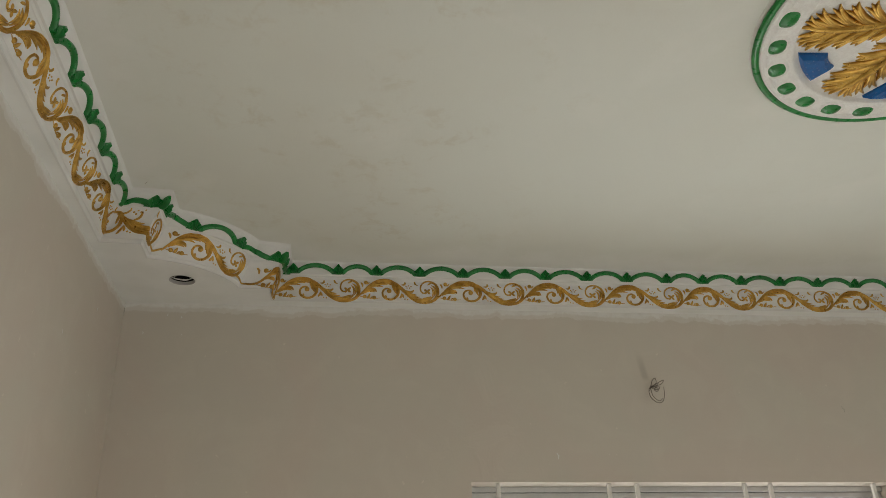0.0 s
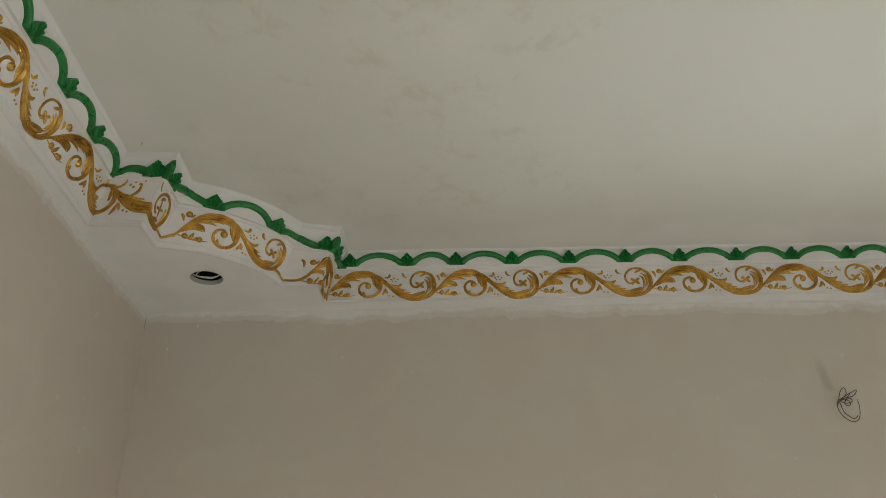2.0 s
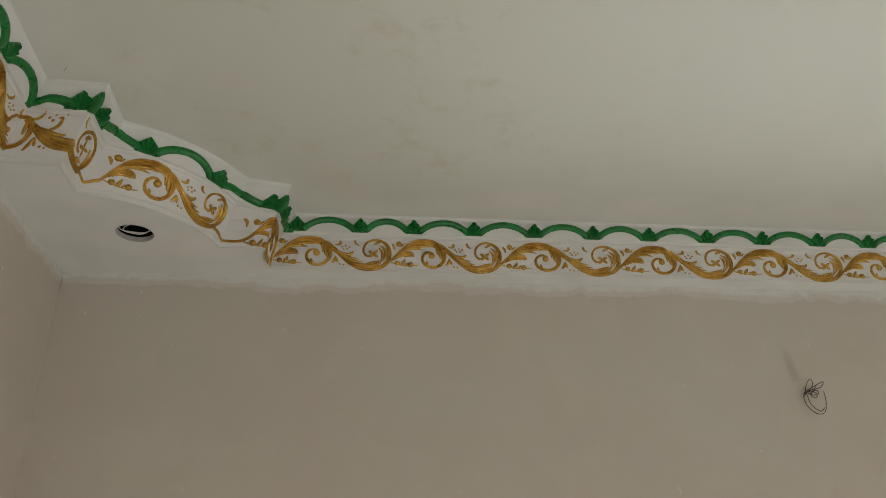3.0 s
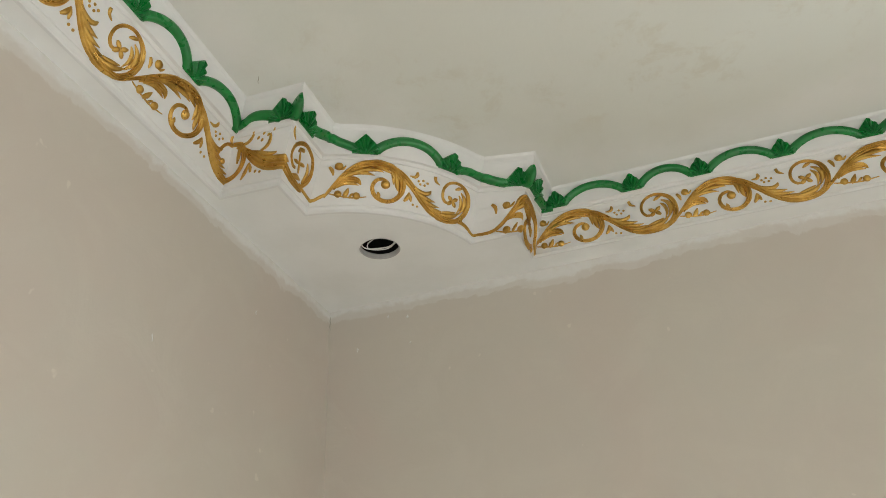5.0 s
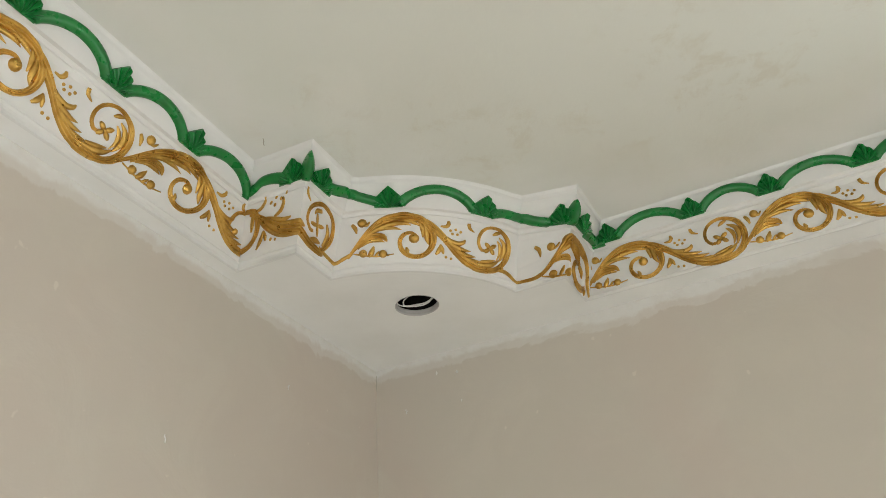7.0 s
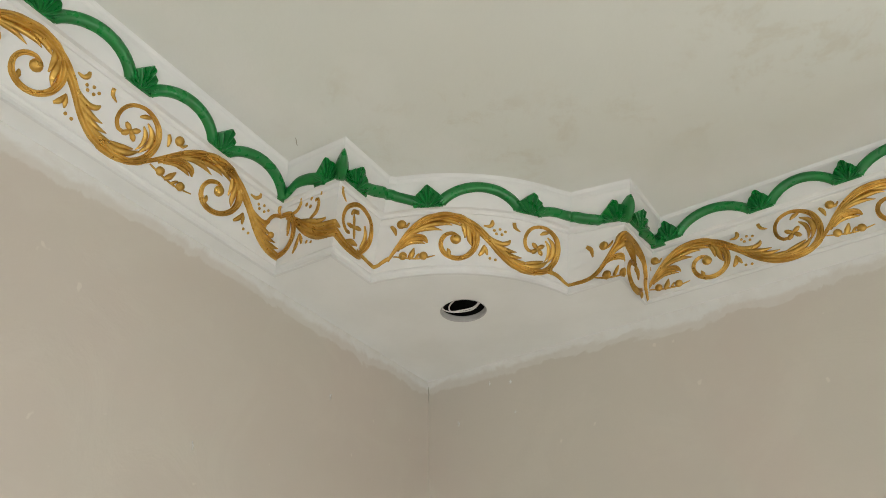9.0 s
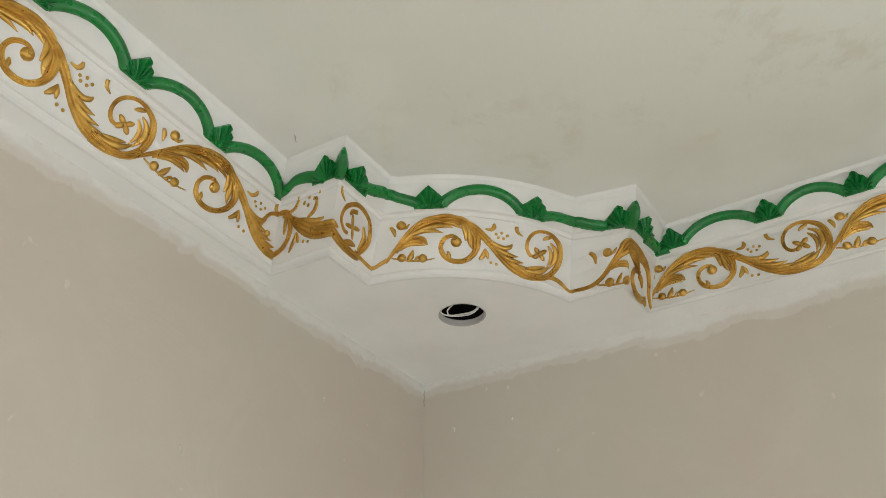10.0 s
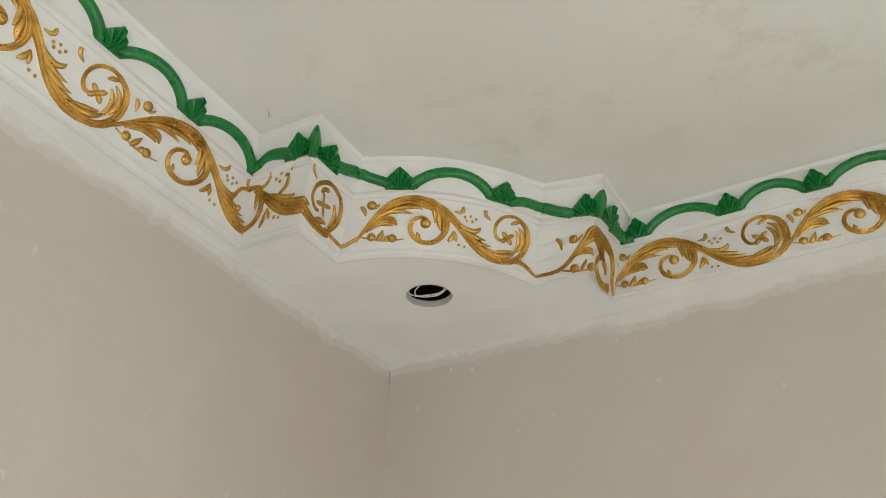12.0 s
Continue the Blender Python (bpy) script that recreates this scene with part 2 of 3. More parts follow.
def inset(i, d):
    """Point i of the line moved d metres into the room; near the inner corners the bowed face stops at the mitre."""
    p = LINE[i] + d * MITRE[i]
    j = i % 21
    if d > 0 and 2 < j < 18:
        first, last = i - j + 2, i - j + 18
        for k, sign in ((first, 1), (last, -1)):
            off = p - LINE[k]
            if sign * (MITRE[k].x * off.y - MITRE[k].y * off.x) < 0:
                return LINE[k] + d * MITRE[k]
    return p


# running length along the line; zero at the first notch's first corner, the stretch before it counts below zero
LENGTH = [0.0]
for i in range(COUNT):
    LENGTH.append(LENGTH[-1] + (LINE[(i + 1) % COUNT] - LINE[i]).length)
SA, SB, SC, SD, SE, SF = LENGTH[0], LENGTH[1], LENGTH[2], LENGTH[18], LENGTH[19], LENGTH[20]
BACK = (LINE[0] - LINE[-1]).length


def on_line(s, d):
    """The plan point at running length s, d metres off the line into the room."""
    if s < 0:
        i, f = COUNT - 1, (s + BACK) / BACK
    else:
        i = 0
        while i < COUNT - 1 and LENGTH[i + 1] <= s:
            i += 1
        f = (s - LENGTH[i]) / (LENGTH[i + 1] - LENGTH[i])
    j = (i + 1) % COUNT
    run = LINE[j] - LINE[i]
    if run.length > 1.0:
        along, t = run.length * f, run.normalized()
        first, last = d * MITRE[i].dot(t), run.length + d * MITRE[j].dot(t)
        along = min(max(along, first), last)
        return LINE[i] + t * along + d * Vector((t.y, -t.x))
    return inset(i, d).lerp(inset(j, d), f)


# the slanted frieze and the cove above it: offset into the room, height
FACE = [(0.008, 2.828), (0.020, 2.853), (0.034, 2.880), (0.046, 2.906), (0.055, 2.918), (0.067, 2.922), (0.080, 2.938), (0.095, 2.957), (0.099, 2.962)]
DROP, LEAN = 0.014, 22.0     # the back run hangs a little lower and stands more upright


def seat(d, z, lean, drop):
    """A profile point turned about the frieze's foot and lowered."""
    c, q = math.cos(radians(lean)), math.sin(radians(lean))
    a, b = d - FACE[0][0], z - FACE[0][1]
    return FACE[0][0] + a * c - b * q, FACE[0][1] + a * q + b * c - drop


def notch_edge(d, z):
    """The two upright edges of the last face of the notch, where the upright back run begins."""
    (d0, z0), (d1, z1) = seat(d, z, 10.0, 0.020), seat(d, z, LEAN, DROP)
    p = inset(19, d0)
    return (p.x, p.y, z0), (LINE[20].x + d0, LINE[20].y - d1, z1)


def set_of(s):
    """Lean and drop of the casting at running length s."""
    if s <= SD:
        return 0.0, 0.0
    if s <= SE:
        f = (s - SD) / (SE - SD)
        return 10.0 * f, 0.020 * f
    f = min((s - SE) / (SF - SE), 1.0)
    return 10.0 + (LEAN - 10.0) * f, 0.020 + (DROP - 0.020) * f


RUN = [0.0]
for (d0, z0), (d1, z1) in zip(FACE, FACE[1:]):
    RUN.append(RUN[-1] + math.hypot(d1 - d0, z1 - z0))


def on_face(s, v, h):
    """The world point at running length s, v metres up the frieze, h metres proud of it."""
    i = 0
    while i < len(FACE) - 2 and RUN[i + 1] < v:
        i += 1
    f = (v - RUN[i]) / (RUN[i + 1] - RUN[i])

    def slope(k):
        a, b = FACE[max(k - 1, 0)], FACE[min(k + 1, len(FACE) - 1)]
        return Vector((b[0] - a[0], b[1] - a[1])).normalized()
    t = slope(i).lerp(slope(i + 1), min(max(f, 0), 1)).normalized()
    d = FACE[i][0] + f * (FACE[i + 1][0] - FACE[i][0]) + h * t.y
    z = FACE[i][1] + f * (FACE[i + 1][1] - FACE[i][1]) - h * t.x
    if SE < s < SF:
        f = (s - SE) / (SF - SE)
        (x0, y0, z0), (x1, y1, z1) = notch_edge(d, z)
        return (x0 + f * (x1 - x0), y0 + f * (y1 - y0), z0 + f * (z1 - z0))
    d, z = seat(d, z, *set_of(s))
    p = on_line(s, d)
    return (p.x, p.y, z)


SECTION = ((-1.0, -0.12), (-0.86, 0.42), (-0.5, 0.84), (0.0, 1.0), (0.5, 0.84), (0.86, 0.42), (1.0, -0.12))


RIBBED = tuple((k / 8, -0.12 if abs(k) == 8 else (1 - k * k / 64) ** 0.5 * (0.68 + 0.32 * math.cos(k / 8 * math.tau * 1.5))) for k in range(-8, 9))


def stroke(bm, pts, lift=0.62, step=0.0055, least=0.0, on=None, section=SECTION):
    """A raised, rounded, tapering ridge along (s, v, half width) points."""
    on = on or on_face
    pts = spline([Vector(p) for p in pts], step)
    rings = []
    for i, p in enumerate(pts):
        t = pts[min(i + 1, len(pts) - 1)] - pts[max(i - 1, 0)]
        t = Vector((t.x, t.y)).normalized()
        w = max(p.z, 0.0006)
        hgt = max(w * lift, least)
        rings.append([bm.verts.new(on(p.x - t.y * w * a, p.y + t.x * w * a, hgt * b)) for a, b in section])
    for r0, r1 in zip(rings, rings[1:]):
        for k in range(len(section) - 1):
            bm.faces.new((r0[k], r0[k + 1], r1[k + 1], r1[k]))
    bm.faces.new(rings[0])
    bm.faces.new(rings[-1])


def dome(bm, s, v, r, lift=0.7):
    """A small raised ball."""
    tip = bm.verts.new(on_face(s, v, r * lift))
    last = None
    for ring, h in ((0.45, 0.9), (0.8, 0.6), (1.0, -0.1)):
        vs = [bm.verts.new(on_face(s + r * ring * math.cos(k * math.tau / 12), v + r * ring * math.sin(k * math.tau / 12), r * lift * h)) for k in range(12)]
        for k in range(12):
            if last:
                bm.faces.new((last[k], last[(k + 1) % 12], vs[(k + 1) % 12], vs[k]))
            else:
                bm.faces.new((tip, vs[k], vs[(k + 1) % 12]))
        last = vs


# ---- the setting ----
def wall_with_opening(name, axis, at, thick, a0, a1, z1, hole=None):
    """A wall in the plane axis = at, that runs from a0 to a1, with a real opening."""
    bm = bmesh.new()
    spans = [(a0, a1, 0.0, z1)] if hole is None else [
        (a0, hole[0], 0.0, z1), (hole[1], a1, 0.0, z1), (hole[0], hole[1], hole[3], z1)] + ([(hole[0], hole[1], 0.0, hole[2])] if hole[2] > 0 else [])
    for b0, b1, c0, c1 in spans:
        if axis == "y":
            box(bm, b0, b1, min(at, at + thick), max(at, at + thick), c0, c1)
        else:
            box(bm, min(at, at + thick), max(at, at + thick), b0, b1, c0, c1)
    bmesh.ops.remove_doubles(bm, verts=bm.verts, dist=1e-5)
    return tagged(mesh_object(name, bm, WALL), kind="structure")


TALL = TOP + 0.15
tagged(wall_with_opening("wall_north", "y", 0, 0.23, -0.23, RX + 0.23, TALL, (WX0, WX1, WZ0, WZ1)), "bare skimmed beige plaster wall with white filler along its top", "wall")
west = wall_with_opening("wall_west", "x", 0, -0.23, -RY, 0, TALL)
for v in west.data.vertices:
    v.co.x += 0.015 * -v.co.y
tagged(west, "bare skimmed beige plaster wall with white filler along its top", "wall")
tagged(wall_with_opening("wall_east", "x", RX, 0.23, -RY, 0, TALL, (DX0, DX1, 0, DZ1)), "plain beige plaster wall with a wide opening", "wall")
# front wall is out of view; its opening only lets the fill in
tagged(wall_with_opening("wall_south", "y", -RY, -0.23, -0.23, RX + 0.23, TALL, (SX0, SX1, 0, DZ1)), "plain beige plaster wall, unseen, with an opening added for fill light", "wall")
tagged(mesh_object("floor", boxes((-0.23, RX + 0.23, -RY - 0.23, 0.23, -0.12, 0.0)), FLOOR), "pale stone floor", "floor", kind="structure")
tagged(mesh_object("ground", boxes((-60, 60, -60, 60, -0.5, -0.13)), EARTH), "plain ground outside the openings", "ground", kind="structure")
bm = bmesh.new()
box(bm, -0.23, RX + 0.23, -RY - 0.23, 0.23, TOP, TOP + 0.149)
tagged(mesh_object("ceiling", bm, CEIL), "cream plaster ceiling, skimmed and faintly stained", "ceiling", kind="structure")

# soffit: between the walls and the cornice line, pierced for one lamp
HOLE = (0.267, -0.264, 0.0480)
bm = bmesh.new()
edge_loops = [[Vector((x, y)) for x, y in ((-0.02, 0.02), (RX + 0.02, 0.02), (RX + 0.02, -RY - 0.02), (-0.02, -RY - 0.02))], [LINE[i] - 0.002 * MITRE[i] for i in range(COUNT)],
              [Vector((HOLE[0] + HOLE[2] * math.cos(k * math.tau / 40), HOLE[1] + HOLE[2] * math.sin(k * math.tau / 40))) for k in range(40)]]
for loop in edge_loops:
    vs = [bm.verts.new((p.x, p.y, H)) for p in loop]
    for k in range(len(vs)):
        bm.edges.new((vs[k], vs[(k + 1) % len(vs)]))
bmesh.ops.triangle_fill(bm, use_beauty=True, use_dissolve=False, edges=bm.edges)
lifted = bmesh.ops.extrude_face_region(bm, geom=bm.faces[:])["geom"]
bmesh.ops.translate(bm, verts=[v for v in lifted if isinstance(v, bmesh.types.BMVert)], vec=(0, 0, 0.012))
tagged(mesh_object("ceiling_soffit", bm, LIFTED_WHITE), "white plasterboard soffit, filled at its edge with the wall", "soffit", kind="structure")

# ---- cornice ----
cornice = tagged(new("cornice"), "white gypsum cornice with gold scrollwork and green scalloped edge", "cornice")
PROFILE = [(-0.006, H - 0.0006), (-0.001, H - 0.0006), (0.000, H + 0.0004), (0.0, H + 0.006), (0.0015, H + 0.010), (0.0045, H + 0.0125), (0.0072, H + 0.0130), (0.0078, H + 0.0145)] + FACE[:4] + [
    (0.0530, 2.9145), (0.0555, 2.9150), (0.0570, 2.9185), (0.0600, 2.9215)] + FACE[5:] + [(0.1000, 2.9645), (0.1010, 2.9690), (0.1035, 2.9728), (0.1075, TOP + 0.002)]
bm = bmesh.new()
rows = []
SETS = {19: (10.0, 0.020), 20: (LEAN, DROP), 21: (LEAN, DROP)}
for i in range(COUNT):
    row = []
    for d, z in PROFILE:
        side = inset(i, seat(d, z, 10.0, 0.020)[0] if z < 2.963 else seat(0.099, 2.962, 10.0, 0.02)[0] + 0.9 * (d - 0.099)).x
        if i in SETS and H + 0.001 < z:
            d, z = seat(d, z, *SETS[i]) if z < 2.963 else (seat(0.099, 2.962, *SETS[i])[0] + 0.9 * (d - 0.099), z + 0.0002 * (d > 0.1))
            z = max(z, H + 0.0006 + 0.2 * d)
        p = inset(i, d)
        row.append(bm.verts.new((side if i == 20 and z > H + 0.001 else p.x, p.y, z)))
    rows.append(row)
for i in range(COUNT):
    for k in range(len(PROFILE) - 1):
        bm.faces.new((rows[i][k], rows[(i + 1) % COUNT][k], rows[(i + 1) % COUNT][k + 1], rows[i][k + 1]))
bmesh.ops.remove_doubles(bm, verts=bm.verts, dist=1e-6)
part("moulding", bm, GYP, cornice, "white gypsum moulding with stepped corners")


def scroll(s0, s1, u0=0.0, u1=1.0, curl=True, berries=True, small=True, low=0.0, warp=0.0, climb=0.0):
    """One repeat of the gold scrollwork between running lengths s0 and s1; u0 to u1 is the piece of the repeat that is used."""
    k = (s1 - s0) / (u1 - u0)

    def at(x, y):
        x += warp * math.exp(-((x - 290) / 120) ** 2)
        return s0 + ((x - 62) / 575 - u0) * k, -0.0005 - low + (325 - y) / 170 * 0.0985 + climb * (x - 62) / 575

    def inside(x):
        return u0 - 0.002 <= (x - 62) / 575 <= u1 + 0.03

    def draw(bm, *pts, lift=0.80):
        kept = [(*at(x, y), w * 0.00073) for x, y, w in pts if inside(x)]
        if len(kept) > 1:
            stroke(bm, kept, lift, section=RIBBED if max(p[2] for p in pts) > 8.5 else SECTION)

    def ball(bm, x, y, r):
        if inside(x):
            dome(bm, *at(x, y), r * 0.00066)

    def done(name, bm, parent, label=""):
        if len(bm.faces):
            return part(name, bm, GOLD, parent, label, smooth=True)
        bm.free()

    stem = bmesh.new()
    draw(stem, (62, 296, 4), (80, 277, 5), (105, 250, 6), (132, 220, 7), (165, 190, 9), (205, 169, 12), (250, 161, 13), (295, 168, 12), (330, 185, 8))
    draw(stem, (120, 240, 3), (160, 208, 6), (205, 191, 7), (250, 186, 6), (274, 194, 1))
    draw(stem, (128, 234, 3), (170, 207, 6), (210, 202, 6), (244, 210, 1))
    draw(stem, (225, 170, 3), (270, 178, 7), (308, 197, 1))
    draw(stem, (290, 166, 8), (330, 185, 11), (365, 210, 11), (400, 240, 10), (440, 276, 11), (480, 303, 12), (520, 317, 12), (560, 321, 10), (600, 314, 9), (632, 300, 6), (642, 292, 4))
    draw(stem, (372, 208, 3), (405, 236, 7), (445, 246, 7), (466, 238, 6), (470, 228, 2))
    draw(stem, (392, 232, 3), (430, 256, 8), (470, 266, 6), (498, 266, 1))
    draw(stem, (410, 250, 3), (450, 275, 8), (490, 283, 6), (520, 282, 1))
    draw(stem, (430, 272, 3), (475, 295, 7), (515, 298, 6), (540, 294, 1))
    root = done("acanthus_scroll", stem, cornice, "gold-painted acanthus scroll in relief")
    if root is None:
        return None
    v1 = bmesh.new()
    draw(v1, (312, 174, 8), (340, 203, 11), (352, 240, 10), (343, 276, 8), (313, 301, 7), (276, 304, 7), (247, 286, 7), (237, 256, 6), (248, 230, 6), (272, 220, 5), (292, 228, 3))
    draw(v1, (318, 184, 3), (326, 212, 8), (330, 242, 7), (338, 262, 1))
    draw(v1, (300, 178, 3), (312, 204, 7), (314, 236, 2))
    draw(v1, (262, 300, 3), (262, 284, 6), (258, 272, 2))
    ball(v1, 284, 240, 16)
    done("volute", v1, root)
    if curl:
        v2 = bmesh.new()
        draw(v2, (592, 316, 5), (626, 296, 8), (647, 262, 9), (650, 222, 9), (637, 187, 8), (608, 166, 6), (575, 160, 5), (543, 172, 5), (524, 200, 5), (524, 232, 5), (540, 251, 5), (556, 250, 4))
        draw(v2, (602, 190, 2), (626, 208, 7), (633, 240, 8), (618, 276, 2))
        draw(v2, (596, 204, 2), (612, 222, 6), (616, 250, 5), (606, 276, 1))
        draw(v2, (525, 305, 4), (565, 303, 8), (596, 292, 7), (618, 272, 2))
        draw(v2, (538, 295, 3), (570, 288, 6), (600, 276, 2))
        draw(v2, (604, 172, 3), (588, 178, 6), (574, 188, 2))
        done("volute", v2, root)
        fl = bmesh.new()
        for dx, dy in ((-20, -13), (19, -15), (-17, 17), (18, 16)):
            draw(fl, (572 + dx * 0.2, 238 + dy * 0.2, 5), (572 + dx * 0.7, 238 + dy * 0.7, 7), (572 + dx * 1.15, 238 + dy * 1.15, 3))
        ball(fl, 572, 238, 7)
        done("flower", fl, root)
    if berries:
        sp = bmesh.new()
        draw(sp, (84, 284, 2), (110, 291, 2.5), (140, 298, 2.5), (175, 301, 2.5), (218, 295, 1.5))
        draw(sp, (134, 300, 4), (145, 285, 8), (154, 264, 2))
        draw(sp, (156, 300, 3), (164, 290, 4), (170, 284, 2))
        ball(sp, 116, 286, 13)
        ball(sp, 182, 293, 13)
        done("berry_sprig", sp, root)
        lf = bmesh.new()
        draw(lf, (100, 268, 3), (125, 242, 7), (155, 229, 10), (185, 233, 9), (197, 250, 2))
        draw(lf, (112, 262, 2), (140, 246, 5), (168, 244, 6), (190, 252, 1))
        done("leaflet", lf, root)
    if small:
        up = bmesh.new()
        draw(up, (90, 180, 4), (99, 194, 6), (102, 214, 2))
        ball(up, 123, 179, 14)
        draw(up, (124, 188, 3), (138, 188, 4), (147, 176, 2))
        done("comma_sprig", up, root)
        dt = bmesh.new()
        for x, y in ((413, 203), (432, 197), (451, 203), (421, 214), (440, 214), (404, 300), (424, 303)):
            ball(dt, x, y, 4.6)
        done("dot_cluster", dt, root)
        cm = bmesh.new()
        draw(cm, (376, 190, 2), (396, 191, 5), (405, 180, 6), (402, 169, 3))
        draw(cm, (478, 166, 5), (483, 183, 5), (502, 194, 1.5))
        draw(cm, (363, 294, 3), (376, 278, 7), (380, 256, 2))
        draw(cm, (380, 256, 2), (388, 274, 6), (394, 290, 2))
        done("comma_sprig", cm, root)
    return root


def xs(x):
    """Running length at x along the back wall."""
    return SF + x - LINE[20].x


def ys(y):
    """Running length at y along the side wall before the first notch."""
    return y + 0.596


ENDS = [0.598, 0.949, 1.288, 1.665, 2.034, 2.406, 2.761, 3.151, 3.526, 3.901]
for x0, x1 in zip(ENDS, ENDS[1:]):
    scroll(xs(x0), xs(x1), low=0.002, warp=10)
scroll(SC + 0.040, SD - 0.058, 0.0, 1.0, warp=8)
scroll(ys(-0.941), SA - 0.010, 0.0, 0.855, curl=False, climb=0.014)
for k in range(6):
    scroll(ys(-0.941 - 0.348 * (k + 1)), ys(-0.941 - 0.348 * k), warp=12)


def gold_part(name, parent, strokes, balls=(), label=""):
    """Raised gold strokes, each a run of (s, v, half width), and balls (s, v, radius)."""
    bm = bmesh.new()
    for pts in strokes:
        stroke(bm, pts, 0.80, section=RIBBED if max(p[2] for p in pts) > 0.0062 else SECTION)
    for ball in balls:
        dome(bm, *ball)
    return part(name, bm, GOLD, parent, label, smooth=True)


LABEL = "gold-painted acanthus scroll in relief, bent round the step"
# first face of the step: a curl on the corner and a feathered leaf that runs to the edge
piece = gold_part("acanthus_scroll", cornice, [
    [(0.012, 0.082, 0.004), (0.036, 0.068, 0.007), (0.066, 0.046, 0.011), (0.098, 0.030, 0.012), (SB, 0.024, 0.011), (SB + 0.035, 0.014, 0.009), (SB + 0.070, 0.011, 0.007), (SB + 0.082, 0.012, 0.004)],
    [(0.040, 0.068, 0.002), (0.066, 0.059, 0.005), (0.092, 0.051, 0.0055), (0.112, 0.052, 0.002)],
    [(0.066, 0.048, 0.003), (0.095, 0.042, 0.006), (SB, 0.038, 0.006), (SB + 0.016, 0.036, 0.002)],
    [(0.072, 0.062, 0.003), (0.086, 0.070, 0.005), (0.090, 0.084, 0.004), (0.087, 0.094, 0.002)],
    [(SB + 0.030, 0.016, 0.004), (SB + 0.052, 0.026, 0.006), (SB + 0.068, 0.027, 0.002)]], label=LABEL)
gold_part("volute", piece, [
    [(-0.030, 0.014, 0.0065), (0.008, 0.017, 0.006), (0.026, 0.028, 0.006), (0.034, 0.050, 0.0065), (0.026, 0.078, 0.006), (0.008, 0.087, 0.005), (-0.050, 0.084, 0.004), (-0.068, 0.070, 0.004), (-0.072, 0.046, 0.004), (-0.062, 0.033, 0.004), (-0.048, 0.038, 0.003)],
    [(0.018, 0.078, 0.003), (0.020, 0.062, 0.005), (0.020, 0.046, 0.002)]], [(-0.050, 0.043, 0.007)])
gold_part("comma_sprig", piece, [[(0.020, 0.084, 0.002), (0.036, 0.085, 0.004), (0.045, 0.096, 0.004), (0.043, 0.105, 0.002)], [(0.038, 0.010, 0.002), (0.045, 0.024, 0.005), (0.050, 0.042, 0.002)],
                                 [(0.050, 0.042, 0.002), (0.056, 0.030, 0.004), (0.058, 0.022, 0.002)]])
gold_part("dot_cluster", piece, [], [(0.060, 0.090, 0.0036), (0.071, 0.097, 0.0036), (0.083, 0.092, 0.0036), (0.094, 0.100, 0.0036), (0.070, 0.084, 0.0036), (0.070, 0.022, 0.0034), (0.081, 0.019, 0.003)])
gold_part("volute", piece, [
    [(SB + 0.0725, 0.012, 0.005), (SB + 0.0977, 0.042, 0.0065), (SB + 0.1023, 0.068, 0.006), (SB + 0.0911, 0.088, 0.005), (SB + 0.0595, 0.095, 0.0045), (SB + 0.0298, 0.078, 0.004), (SB + 0.0205, 0.054, 0.004), (SB + 0.0316, 0.039, 0.004), (SB + 0.0428, 0.039, 0.003)],
    [(SB + 0.0818, 0.068, 0.003), (SB + 0.0874, 0.048, 0.006), (SB + 0.0763, 0.024, 0.003)], [(SB + 0.0614, 0.083, 0.004), (SB + 0.0465, 0.078, 0.004), (SB + 0.0418, 0.070, 0.002)]])
gold_part("flower", piece, [[(SB + 0.0530, 0.053, 0.003), (SB + 0.0530 + a * 0.6, 0.053 + b * 0.6, 0.0042), (SB + 0.0530 + a, 0.053 + b, 0.002)] for a, b in ((-0.020, -0.003), (0.020, 0.005), (-0.004, 0.021), (0.004, -0.019))], [(SB + 0.0530, 0.053, 0.005)])
gold_part("comma_sprig", piece, [[(SB + 0.0112, 0.104, 0.003), (SB + 0.0130, 0.094, 0.004), (SB + 0.0242, 0.085, 0.0015)]])
# last two faces: a stem that climbs to the edge, and a narrow curl that drops to the back wall
piece = gold_part("acanthus_scroll", cornice, [
    [(SD + 0.010, 0.0005, 0.0035), (SD + 0.040, 0.0043, 0.004), (SD + 0.062, 0.0158, 0.0045), (SD + 0.083, 0.0395, 0.0055), (SD + 0.104, 0.0652, 0.009), (SE, 0.0766, 0.013), (SE + 0.045, 0.0785, 0.012), (SE + 0.086, 0.0690, 0.009), (SE + 0.104, 0.0443, 0.008), (SE + 0.108, 0.0195, 0.007), (SF - 0.004, -0.0030, 0.004)],
    [(SD + 0.084, 0.0443, 0.003), (SD + 0.102, 0.0576, 0.006), (SE, 0.0633, 0.006)],
    [(SE + 0.004, 0.0708, 0.010), (SE + 0.035, 0.0595, 0.012), (SE + 0.055, 0.0405, 0.004)]], label=LABEL)
gold_part("volute", piece, [[(SE + 0.060, 0.0443, 0.004), (SE + 0.034, 0.0405, 0.006), (SE + 0.022, 0.0195, 0.007), (SE + 0.040, -0.0013, 0.007), (SE + 0.070, -0.0043, 0.007), (SE + 0.092, 0.0043, 0.006)],
                            [(SE + 0.052, 0.0386, 0.006), (SE + 0.068, 0.0310, 0.007), (SE + 0.072, 0.0195, 0.003)]], [(SE + 0.092, -0.0043, 0.007)])
gold_part("leaflet", piece, [[(SD + 0.078, 0.0310, 0.002), (SD + 0.092, 0.0386, 0.005), (SD + 0.108, 0.0405, 0.007), (SD + 0.121, 0.0310, 0.002)]])
